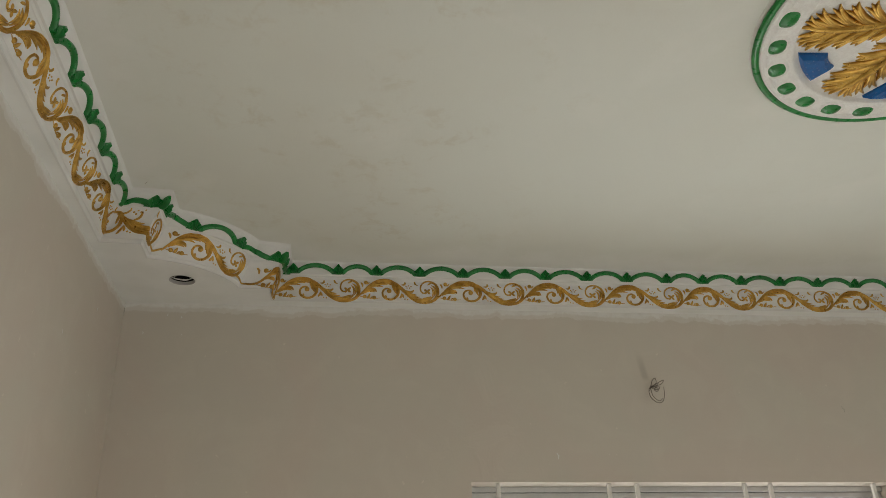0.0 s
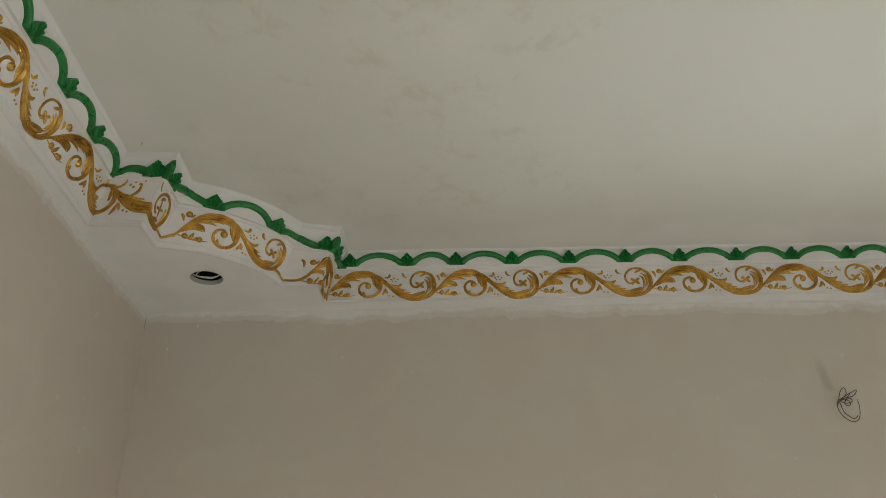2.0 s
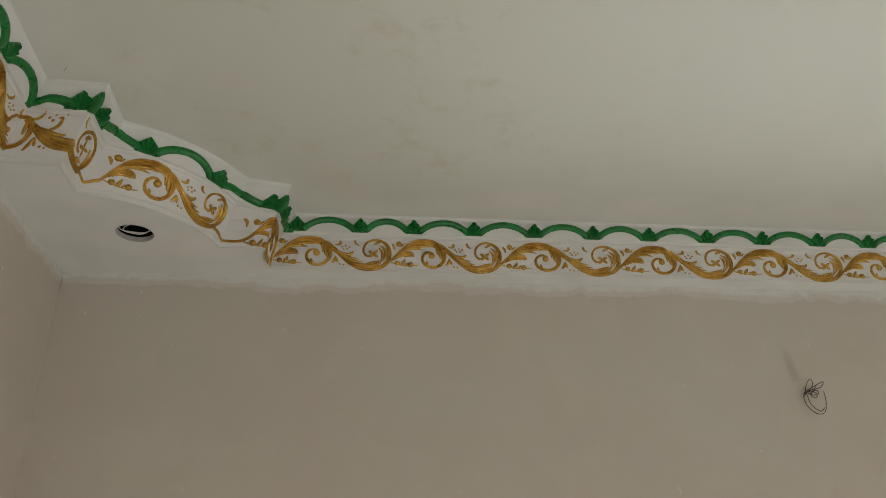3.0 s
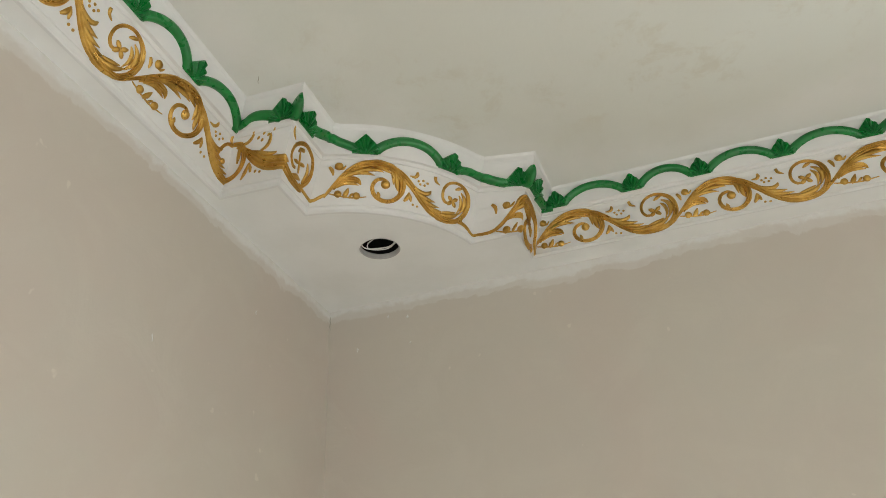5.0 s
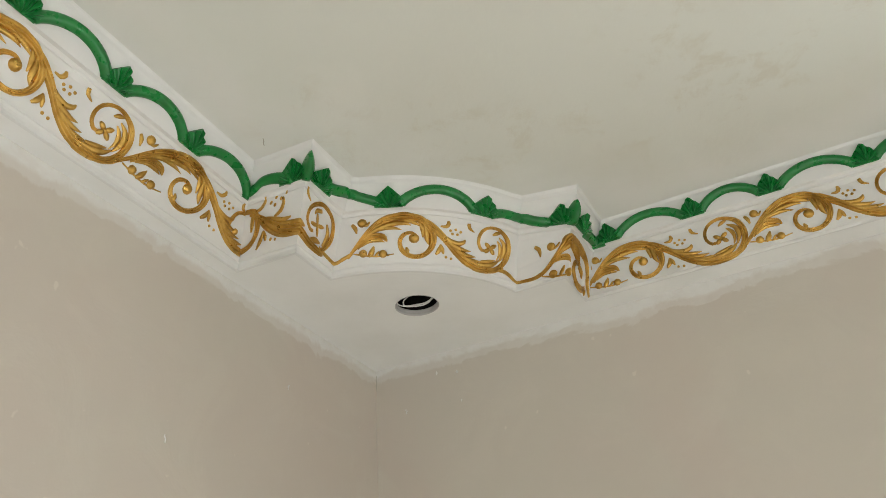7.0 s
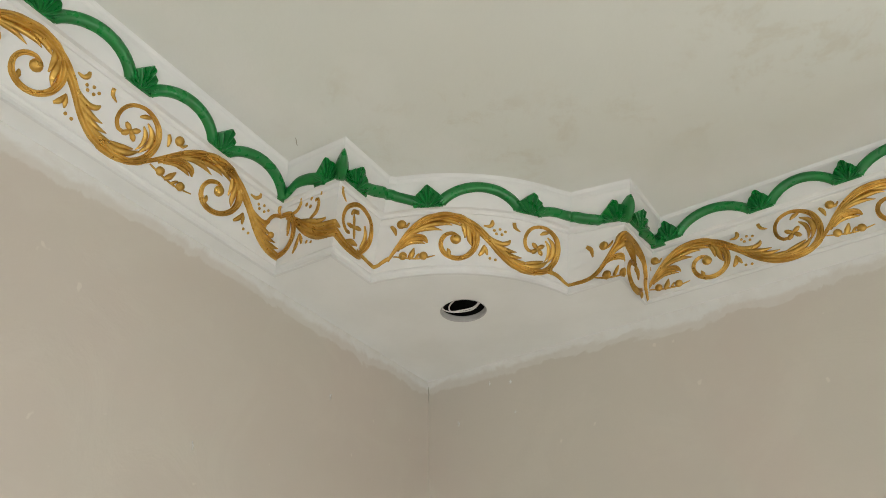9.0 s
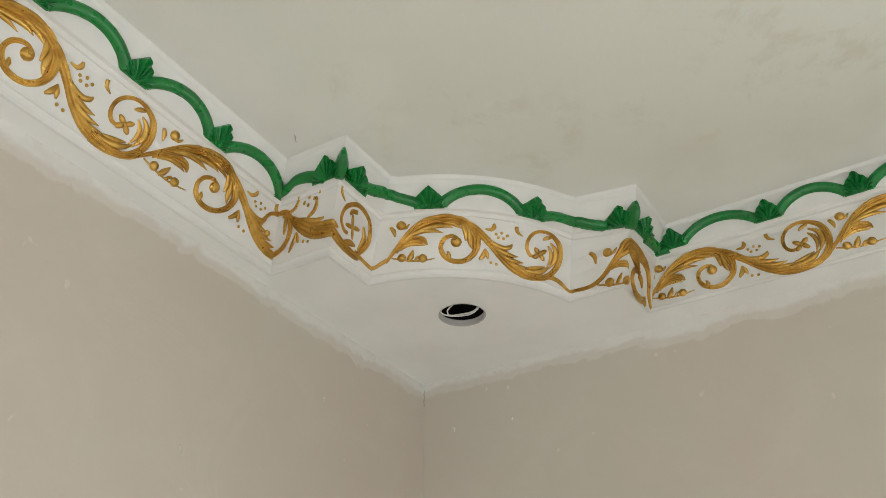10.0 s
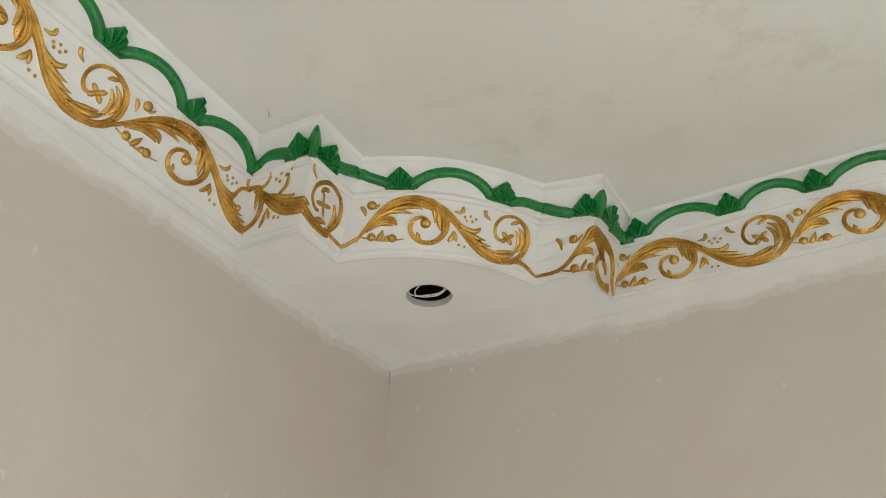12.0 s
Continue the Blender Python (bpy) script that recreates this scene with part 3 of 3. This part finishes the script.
gold_part("berry_sprig", piece, [[(SD + 0.056, 0.0063, 0.0015), (SD + 0.083, 0.0025, 0.002), (SD + 0.112, 0.0035, 0.0015)], [(SD + 0.096, 0.0043, 0.003), (SD + 0.101, 0.0138, 0.004), (SD + 0.105, 0.0233, 0.0015)]], [(SD + 0.081, 0.0082, 0.009), (SD + 0.116, 0.0082, 0.009)])
gold_part("comma_sprig", piece, [[(SD + 0.038, 0.0690, 0.003), (SD + 0.048, 0.0613, 0.0045), (SD + 0.052, 0.0462, 0.0015)], [(SD + 0.078, 0.0595, 0.002), (SD + 0.088, 0.0652, 0.003), (SD + 0.093, 0.0728, 0.0015)]], [(SD + 0.074, 0.0652, 0.009)])
for pts in (((SC - 0.055, 0.018, 0.004), (SC - 0.030, 0.014, 0.004), (SC, 0.011, 0.004), (SC + 0.020, 0.013, 0.004), (SC + 0.044, 0.022, 0.0038)),
            ((SD - 0.075, 0.010, 0.004), (SD - 0.045, 0.011, 0.0045), (SD - 0.02, 0.004, 0.004), (SD, 0.000, 0.0035), (SD + 0.014, 0.0008, 0.0030))):
    bm = bmesh.new()
    stroke(bm, pts)
    part("scroll_stem", bm, GOLD, cornice, "thin gold stem that turns the corner", smooth=True)


# green edge: fluted leaves with half-round arches between them
GV = RUN[5]      # foot of the green edge


def green_leaf(s, wide=0.0245, tall=0.0445, tilt=0.0, drop=0.0):
    gv = GV - drop
    bm = bmesh.new()
    outline = [(wide, 0.0), (wide * 1.02, tall * 0.40), (0.0, tall), (-wide * 1.02, tall * 0.40), (-wide, 0.0)]
    ribs, rings = 60, (0.0, 0.25, 0.5, 0.75, 0.92, 1.0)
    path = []
    for k in range(ribs + 1):
        q = k / ribs * 4
        i = min(int(q), 3)
        f = q - i
        path.append((outline[i][0] + f * (outline[i + 1][0] - outline[i][0]), outline[i][1] + f * (outline[i + 1][1] - outline[i][1])))
    rows = []
    for r in rings:
        row = []
        for k, (a, b) in enumerate(path):
            ridge = 0.5 + 0.5 * math.cos(k / ribs * math.tau * 10)
            h = 0.0150 * (1 - 0.30 * r * r) - 0.0068 * ridge * min(1.0, r * 1.3)
            h *= 0.30 + 0.70 * min(1.0, b * r / (0.22 * tall)) if r > 0 else 0.30
            row.append(bm.verts.new(on_face(s + a * r + tilt * b * r, gv + 0.001 + b * r, h)))
        rows.append(row)
    rows.append([bm.verts.new(on_face(s + a + tilt * b, gv + 0.001 + b, -0.001)) for a, b in path])
    for r0, r1 in zip(rows, rows[1:]):
        for k in range(ribs):
            bm.faces.new((r0[k], r0[k + 1], r1[k + 1], r1[k]))
    bmesh.ops.remove_doubles(bm, verts=rows[0], dist=1e-5)
    bm.verts.ensure_lookup_table()
    bmesh.ops.holes_fill(bm, edges=[e for e in bm.edges if e.is_boundary], sides=0)
    return part("fluted_leaf", bm, GREEN, cornice, "green-painted fluted leaf")


def arch(s0, s1, v0=0.001, v1=0.001, rise=0.0310, w=0.0102):
    """A half-round green rib that bows up between two leaves."""
    bm = bmesh.new()
    gv = GV
    pts = []
    for k in range(17):
        f = 0.5 - 0.5 * math.cos(math.pi * k / 16)
        up = rise * (max(0.0, 1 - abs(2 * f - 1) ** 2.0)) ** 0.80
        pts.append((s0 + (s1 - s0) * f, gv + w * 0.6 + v0 + (v1 - v0) * f + up, w))
    stroke(bm, pts, 0.95, 0.006)
    return part("scallop_rib", bm, GREEN, cornice, "", smooth=True)


def rib(*pts, w=0.0100):
    bm = bmesh.new()
    stroke(bm, [(s, GV + w * 0.7 + v, w) for s, v in pts], 0.95, 0.006)
    return part("scallop_rib", bm, GREEN, cornice, "", smooth=True)


def bud(s, drop=0.0):
    bm = bmesh.new()
    stroke(bm, [(s, GV - drop + v, w) for v, w in ((-0.002, 0.010), (0.010, 0.016), (0.022, 0.018), (0.034, 0.014), (0.045, 0.005))], 1.1, 0.005)
    return part("bud", bm, GREEN, cornice, "pointed green bud on the corner", smooth=True)


right = [0.680, 0.868, 1.030, 1.216, 1.405, 1.593, 1.775, 1.967, 2.154, 2.343, 2.519, 2.707, 2.901, 3.092, 3.284, 3.474, 3.664, 3.854]
for x in right:
    green_leaf(xs(x))
for a, b in zip(right, right[1:]):
    arch(xs(a) + 0.019, xs(b) - 0.019)
left = [-0.836 - 0.175 * k for k in range(11)]
for y in left:
    green_leaf(ys(y))
for a, b in zip(left, left[1:]):
    arch(ys(b) + 0.019, ys(a) - 0.019)
arch(ys(left[0]) + 0.019, SA - 0.074, 0.001, -0.004)
ab, bc, cd, de, ef = SB - SA, SC - SB, SD - SC, SE - SD, SF - SE
rib((SA - 0.080, -0.003), (SA - 0.040, -0.001), (SA + 0.006, 0.004), (SA + 0.20 * ab, 0.014), (SA + 0.40 * ab, 0.013), (SA + 0.60 * ab, 0.006), (SA + 0.75 * ab, 0.0))
green_leaf(SB - 0.25 * ab, 0.029, 0.044, -0.25)
bud(SB)
green_leaf(SB + 0.34 * bc, 0.029, 0.042, 0.25)
rib((SB + 0.4 * bc, 0.004), (SB + 0.7 * bc, 0.014), (SC - 0.010, 0.024), (SC, 0.0255), (SC + 0.13 * cd, 0.0255), (SC + 0.18 * cd, 0.019), (SC + 0.265 * cd, 0.003))
green_leaf(SC + 0.295 * cd)
arch(SC + 0.295 * cd + 0.020, SC + 0.700 * cd - 0.020, rise=0.033)
green_leaf(SC + 0.700 * cd)
rib((SC + 0.735 * cd, 0.001), (SC + 0.79 * cd, 0.010), (SC + 0.86 * cd, 0.013), (SD, 0.012), (SD + 0.25 * de, 0.003), (SD + 0.55 * de, -0.006))
green_leaf(SE - 0.22 * de, 0.026, 0.042, -0.25, 0.007)
bud(SE, 0.006)
green_leaf(SE + 0.36 * ef, 0.034, 0.042, 0.25, 0.006)
rib((SE + 0.45 * ef, -0.006), (SE + 0.75 * ef, -0.003), (SF + 0.03, -0.003), (SF + 0.070, -0.003))

# ---- open downlight hole with loose cable ----
fitting = tagged(new("downlight_hole"), "empty round downlight cutout with loose white cable", "light fitting")
bm = bmesh.new()
ring = [[bm.verts.new((HOLE[0] + r * math.cos(k * math.tau / 40), HOLE[1] + r * math.sin(k * math.tau / 40), z)) for k in range(40)]
        for r, z in ((0.0492, H - 0.0012), (0.0470, H - 0.0008), (0.0464, H + 0.003), (0.0468, H + 0.007), (0.0458, H + 0.008), (0.0464, H + 0.0125))]
for r0, r1 in zip(ring, ring[1:]):
    for k in range(40):
        bm.faces.new((r0[k], r0[(k + 1) % 40], r1[(k + 1) % 40], r1[k]))
part("cut_edge", bm, CUT, fitting, "rough cut plasterboard edge", smooth=True)
# cup added over the hole, its colour gives the darkness inside
bm = bmesh.new()
cup = [[bm.verts.new((HOLE[0] + r * math.cos(k * math.tau / 40), HOLE[1] + r * math.sin(k * math.tau / 40), z)) for k in range(40)]
       for r, z in ((0.0470, H + 0.0122), (0.085, H + 0.014), (0.085, H + 0.15), (0.001, H + 0.15))]
for r0, r1 in zip(cup, cup[1:]):
    for k in range(40):
        bm.faces.new((r0[k], r0[(k + 1) % 40], r1[(k + 1) % 40], r1[k]))
part("void", bm, SHADE_BLACK, fitting, "near-black lining that paints the shade above the soffit")
hx, hy = HOLE[0], HOLE[1]
for pts in (((0.052, -0.040, 0.050), (0.000, -0.031, 0.014), (-0.023, -0.019, 0.009), (-0.030, 0.000, 0.008), (-0.009, 0.007, 0.007), (0.016, 0.012, 0.008), (0.036, 0.003, 0.010), (0.047, -0.011, 0.018), (0.060, -0.030, 0.050)),
            ((0.046, -0.046, 0.040), (0.002, -0.042, 0.014), (-0.026, -0.034, 0.010), (-0.039, -0.019, 0.008), (-0.032, -0.001, 0.007), (-0.009, 0.014, 0.007), (0.019, 0.017, 0.009), (0.050, 0.024, 0.040))):
    pts = [(hx + x, hy + y, H + z) for x, y, z in pts]
    bm = bmesh.new()
    tube(bm, pts, 0.0016)
    part("cable", bm, WIRE, fitting, "loose white cable", smooth=True)


# ---- ceiling rose ----
MX, MY, RS = 2.362, -1.807, 0.975
rose = tagged(new("ceiling_rose"), "round white plaster ceiling rose, gold leaves, blue and green inlays", "ceiling rose")


def on_rose(base):
    def put(x, y, h):
        return (MX + x, MY + y, base - h)
    return put


def lathe(bm, rings, n=96):
    rows = [[bm.verts.new((MX + RS * r * math.cos(k * math.tau / n), MY + RS * r * math.sin(k * math.tau / n), z)) for k in range(n)] for r, z in rings]
    for r0, r1 in zip(rows, rows[1:]):
        for k in range(n):
            bm.faces.new((r0[k], r0[(k + 1) % n], r1[(k + 1) % n], r1[k]))


bm = bmesh.new()
lathe(bm, [(0.486, TOP + 0.002), (0.484, 2.971), (0.470, 2.968), (0.463, 2.962), (0.460, 2.954), (0.455, 2.952), (0.448, 2.957), (0.442, 2.953), (0.440, 2.957), (0.436, 2.952), (0.430, 2.955), (0.385, 2.955),
           (0.378, 2.951), (0.371, 2.955), (0.366, 2.962), (0.356, 2.968), (0.30, 2.966), (0.10, 2.962), (0.05, 2.955), (0.002, 2.952)])
part("plate", bm, CAST, rose, "white moulded plaster plate", smooth=True)
bm = bmesh.new()
lathe(bm, [(0.471 + 0.0105 * math.cos(a * math.tau / 10), 2.9610 + 0.0095 * math.sin(a * math.tau / 10)) for a in range(11)])
part("ring", bm, GREEN, rose, "green-painted outer bead", smooth=True)


def polar(r, deg):
    return RS * r * math.cos(radians(deg)), RS * r * math.sin(radians(deg))


for k in range(24):
    deg = 128.0 + 15 * k
    cx, cy = polar(0.418, deg)
    ux, uy = polar(1, deg)
    for name, mat, grow, lift, label in (("oval_rim", CAST, 1.25, 0.004, ""), ("oval_inlay", GREEN, 1.0, 0.009, "green-painted oval cabochon")):
        bm = bmesh.new()
        last = None
        tip = bm.verts.new((MX + cx, MY + cy, 2.955 - lift))
        for ring, h in ((0.4, 0.92), (0.75, 0.65), (1.0, -0.15)):
            vs = []
            for j in range(20):
                a = j * math.tau / 20
                ca, sa = math.cos(a), math.sin(a)
                q, t = 0.0275 * ring * grow * math.copysign(abs(ca) ** 0.72, ca), 0.0350 * ring * grow * math.copysign(abs(sa) ** 0.85, sa)
                vs.append(bm.verts.new((MX + cx + q * ux - t * uy, MY + cy + q * uy + t * ux, 2.955 - lift * h)))
            for j in range(20):
                if last:
                    bm.faces.new((last[j], last[(j + 1) % 20], vs[(j + 1) % 20], vs[j]))
                else:
                    bm.faces.new((tip, vs[j], vs[(j + 1) % 20]))
            last = vs
        part(name, bm, mat, rose, label, smooth=True)
for k in range(6):
    deg = 136.0 + 60 * k
    bm = bmesh.new()
    rows = []
    for inset, h in ((0.0, -0.001), (0.0, 0.007), (0.02, 0.008), (0.26, 0.018), (0.34, 0.018)):
        row = []
        for f in np.linspace(-1, 1, 9):
            row.append((0.357 - 0.035 * inset, f * (12.0 - 11 * inset)))
        for f in np.linspace(1, -1, 9):
            row.append((0.283 + 0.045 * inset + 0.004 * (1 - f * f), f * (7.0 - 6 * inset) - 2.0))
        rows.append([bm.verts.new((MX + polar(r, deg + a)[0], MY + polar(r, deg + a)[1], 2.967 - h)) for r, a in row])
    for r0, r1 in zip(rows, rows[1:]):
        for j in range(len(r0)):
            bm.faces.new((r0[j], r0[(j + 1) % len(r0)], r1[(j + 1) % len(r1)], r1[j]))
    bm.faces.new(rows[-1])
    part("shield_inlay", bm, BLUE, rose, "glossy blue shield-shaped inlay")

for k in range(6):
    deg = 163.5 + 60 * k
    bm = bmesh.new()
    put = on_rose(2.964)
    stroke(bm, [(*polar(r, deg + a), w) for r, a, w in ((0.05, 0, 0.010), (0.14, 1, 0.014), (0.22, -1, 0.014), (0.30, 1, 0.012), (0.372, 3, 0.003))], 1.3, 0.008, on=put)
    for side in (-1, 1):
        for r0, r1, spread, w in ((0.09, 0.175, 26, 0.011), (0.13, 0.225, 21, 0.012), (0.17, 0.272, 17.5, 0.012), (0.21, 0.315, 14.5, 0.011), (0.25, 0.350, 11.0, 0.010), (0.285, 0.368, 6.5, 0.008)):
            for j, (dr, da) in enumerate(((0.0, 0.0), (-0.010, 2.2), (0.008, -2.4))):
                stroke(bm, [(*polar(r0, deg + side * 1.0), w * 0.5), (*polar(r0 * 0.6 + r1 * 0.4, deg + side * (spread * 0.40 + da * 0.5)), w * 0.8),
                            (*polar(r0 * 0.25 + r1 * 0.75, deg + side * (spread * 0.78 + da)), w * 0.62), (*polar(r1 + dr, deg + side * (spread + da * 1.5)), 0.0015)], 1.5, 0.008, on=put)
    part("gold_leaf", bm, GOLD, rose, "gold-painted acanthus leaf", smooth=True)
bm = bmesh.new()
lathe(bm, [(0.085, 2.962), (0.080, 2.945), (0.06, 2.935), (0.03, 2.928), (0.002, 2.926)], 40)
part("boss", bm, GOLD, rose, "", smooth=True)

# ---- window and its grille ----
window = tagged(new("window_1"), "sliding aluminium window behind a white grille", "window", kind="structure")
part("window_frame", boxes((WX0, WX1, 0.125, 0.185, WZ1 - 0.022, WZ1 - 0.0005), (WX0, WX1, 0.140, 0.200, WZ1 - 0.044, WZ1 - 0.024), (WX0, WX0 + 0.035, 0.13, 0.20, WZ0 + 0.04, WZ1 - 0.044),
                           (WX1 - 0.035, WX1, 0.13, 0.20, WZ0 + 0.04, WZ1 - 0.044), (WX0, WX1, 0.13, 0.20, WZ0, WZ0 + 0.04), bevel=0.002), ALU, window, "grey aluminium outer frame")
for a, b, yy in ((WX0 + 0.035, 2.300, 0.150), (2.260, WX1 - 0.035, 0.174)):
    sash = part("sash", boxes((a, b, yy, yy + 0.02, WZ1 - 0.085, WZ1 - 0.046), (a, b, yy, yy + 0.02, WZ0 + 0.042, WZ0 + 0.09), (a, a + 0.042, yy, yy + 0.02, WZ0 + 0.09, WZ1 - 0.085),
                              (b - 0.042, b, yy, yy + 0.02, WZ0 + 0.09, WZ1 - 0.085), bevel=0.0015), ALU, window)
    pane = part("pane", boxes((a + 0.04, b - 0.04, yy + 0.008, yy + 0.012, WZ0 + 0.085, WZ1 - 0.082)), GLASS, sash)
    pane.visible_shadow = False
part("window_sill", boxes((WX0 + 0.001, WX1 - 0.001, -0.03, 0.128, WZ0 + 0.0005, WZ0 + 0.025), bevel=0.003), GYP, window, "stone sill")

grille = tagged(new("window_grille"), "white-painted steel window grille with paired upright bars", "grille")
for x in (1.532, 2.001, 2.122, 2.602, 2.721, 3.205):
    part("bar", boxes((x - 0.008, x + 0.008, 0.020, 0.036, WZ0 + 0.026, WZ1 - 0.001), bevel=0.002), BARS, grille)
part("rail", boxes((WX0 + 0.002, WX1 - 0.002, 0.038, 0.044, WZ0 + 0.20, WZ0 + 0.225), bevel=0.001), BARS, grille)


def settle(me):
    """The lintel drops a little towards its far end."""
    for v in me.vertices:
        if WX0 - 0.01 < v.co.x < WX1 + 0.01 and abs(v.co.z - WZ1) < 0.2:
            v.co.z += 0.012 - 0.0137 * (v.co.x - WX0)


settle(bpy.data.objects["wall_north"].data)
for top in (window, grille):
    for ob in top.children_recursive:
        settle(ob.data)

# ---- loose wire of a wall lamp ----
lead = tagged(new("wall_lamp_wire"), "loop of loose bare wire hanging from the wall", "wire")
LX, LZ = 2.250, 2.457
for pts in (((LX, 0.01, LZ + 0.012), (LX - 0.012, -0.014, LZ + 0.010), (LX - 0.030, -0.022, LZ - 0.004), (LX - 0.028, -0.022, LZ - 0.032), (LX - 0.006, -0.022, LZ - 0.054), (LX + 0.018, -0.020, LZ - 0.050), (LX + 0.030, -0.018, LZ - 0.022), (LX + 0.032, -0.016, LZ + 0.006)),
            ((LX, 0.01, LZ + 0.010), (LX - 0.016, -0.010, LZ + 0.006), (LX - 0.026, -0.030, LZ - 0.008), (LX - 0.022, -0.032, LZ - 0.034), (LX + 0.000, -0.030, LZ - 0.050), (LX + 0.016, -0.026, LZ - 0.040)),
            ((LX - 0.018, -0.012, LZ + 0.006), (LX - 0.012, -0.020, LZ + 0.028), (LX + 0.000, -0.022, LZ + 0.038), (LX + 0.004, -0.018, LZ + 0.022), (LX - 0.012, -0.014, LZ + 0.008)),
            ((LX - 0.014, -0.012, LZ + 0.008), (LX + 0.008, -0.022, LZ + 0.020), (LX + 0.030, -0.026, LZ + 0.030), (LX + 0.022, -0.020, LZ + 0.016), (LX - 0.006, -0.014, LZ + 0.010)),
            ((LX - 0.024, -0.010, LZ + 0.000), (LX - 0.006, -0.020, LZ + 0.006), (LX + 0.006, -0.024, LZ - 0.004), (LX + 0.002, -0.020, LZ - 0.012), (LX - 0.006, -0.016, LZ - 0.004), (LX + 0.006, -0.018, LZ + 0.014)),
            ((LX + 0.004, 0.004, LZ + 0.004), (LX + 0.010, -0.016, LZ + 0.010), (LX + 0.013, -0.022, LZ + 0.000), (LX - 0.004, -0.024, LZ - 0.006), (LX - 0.018, -0.020, LZ + 0.001)),
            ((LX - 0.030, -0.018, LZ - 0.012), (LX - 0.018, -0.022, LZ + 0.004), (LX + 0.000, -0.026, LZ + 0.010), (LX + 0.012, -0.020, LZ + 0.020))):
    pts = [(LX + (x - LX) * 1.16, y * 1.2 if y < 0 else y, LZ + (z - LZ) * 1.16) for x, y, z in pts]
    bm = bmesh.new()
    tube(bm, pts, 0.0013, 6)
    part("strand", bm, DARKWIRE, lead, "", smooth=True)


# ---- small marks ----
PENCIL = plain("pencil_mark", (0.44, 0.42, 0.35), 0.9)


def mark(name, a, b, wide, proud, mat, label):
    """A thin ragged line scored between two points of a flat surface."""
    a, b, proud = Vector(a), Vector(b), Vector(proud)
    t = (b - a).normalized()
    side = t.cross(proud.normalized())
    bm = bmesh.new()
    rows = []
    for k in range(9):
        f = k / 8
        p = a.lerp(b, f) + side * wide * 1.2 * noise.noise((f * 3.1, a.x * 9, a.z * 7))
        w = wide * (0.35 + 0.65 * math.sin(math.pi * min(max(f, 0.06), 0.94))) * 0.5
        rows.append([bm.verts.new(p + side * w), bm.verts.new(p + proud), bm.verts.new(p - side * w)])
    for r0, r1 in zip(rows, rows[1:]):
        for k in range(2):
            bm.faces.new((r0[k], r0[k + 1], r1[k + 1], r1[k]))
    return tagged(mesh_object(name, bm, mat), label, "mark", "flecks of filler" if name == "plaster_fleck" else "")


mark("pencil_tick", (0.197, -0.722, TOP - 0.0002), (0.208, -0.741, TOP - 0.0002), 0.0022, (0, 0, -0.0008), PENCIL, "faint pencil tick on the plaster ceiling")
mark("corner_crack", (0.0030, -0.0006, 2.798), (0.0030, -0.0006, 2.755), 0.003, (0.0004, -0.0012, 0), PENCIL, "short dark crack in the wall corner")
for (x, z), (dx, dz), w in (((0.229, 2.750), (0.004, 0.008), 0.006), ((0.173, 2.761), (0.006, 0.004), 0.005), ((0.235, 2.678), (0.005, 0.002), 0.004),
                            ((1.783, 2.190), (0.006, -0.026), 0.005), ((0.085, 2.690), (0.003, -0.012), 0.004)):
    mark("plaster_fleck", (x, -0.0003, z), (x + dx, -0.0003, z + dz), w, (0, -0.0015, 0), GYP, "small white fleck of filler on the wall")
for (y, z), (dy, dz), w in (((-0.369, 2.655), (-0.004, -0.012), 0.004), ((-0.70, 2.46), (0.003, -0.014), 0.0025)):
    mark("plaster_fleck", (0.015 * -y + 0.0003, y, z), (0.015 * -(y + dy) + 0.0003, y + dy, z + dz), w, (0.0015, 0, 0), GYP, "small white fleck of filler on the wall")
mark("wall_scratch", (3.132, -0.0003, 2.385), (3.140, -0.0003, 2.355), 0.004, (0, -0.001, 0), PENCIL, "short dark scratch on the bare wall")
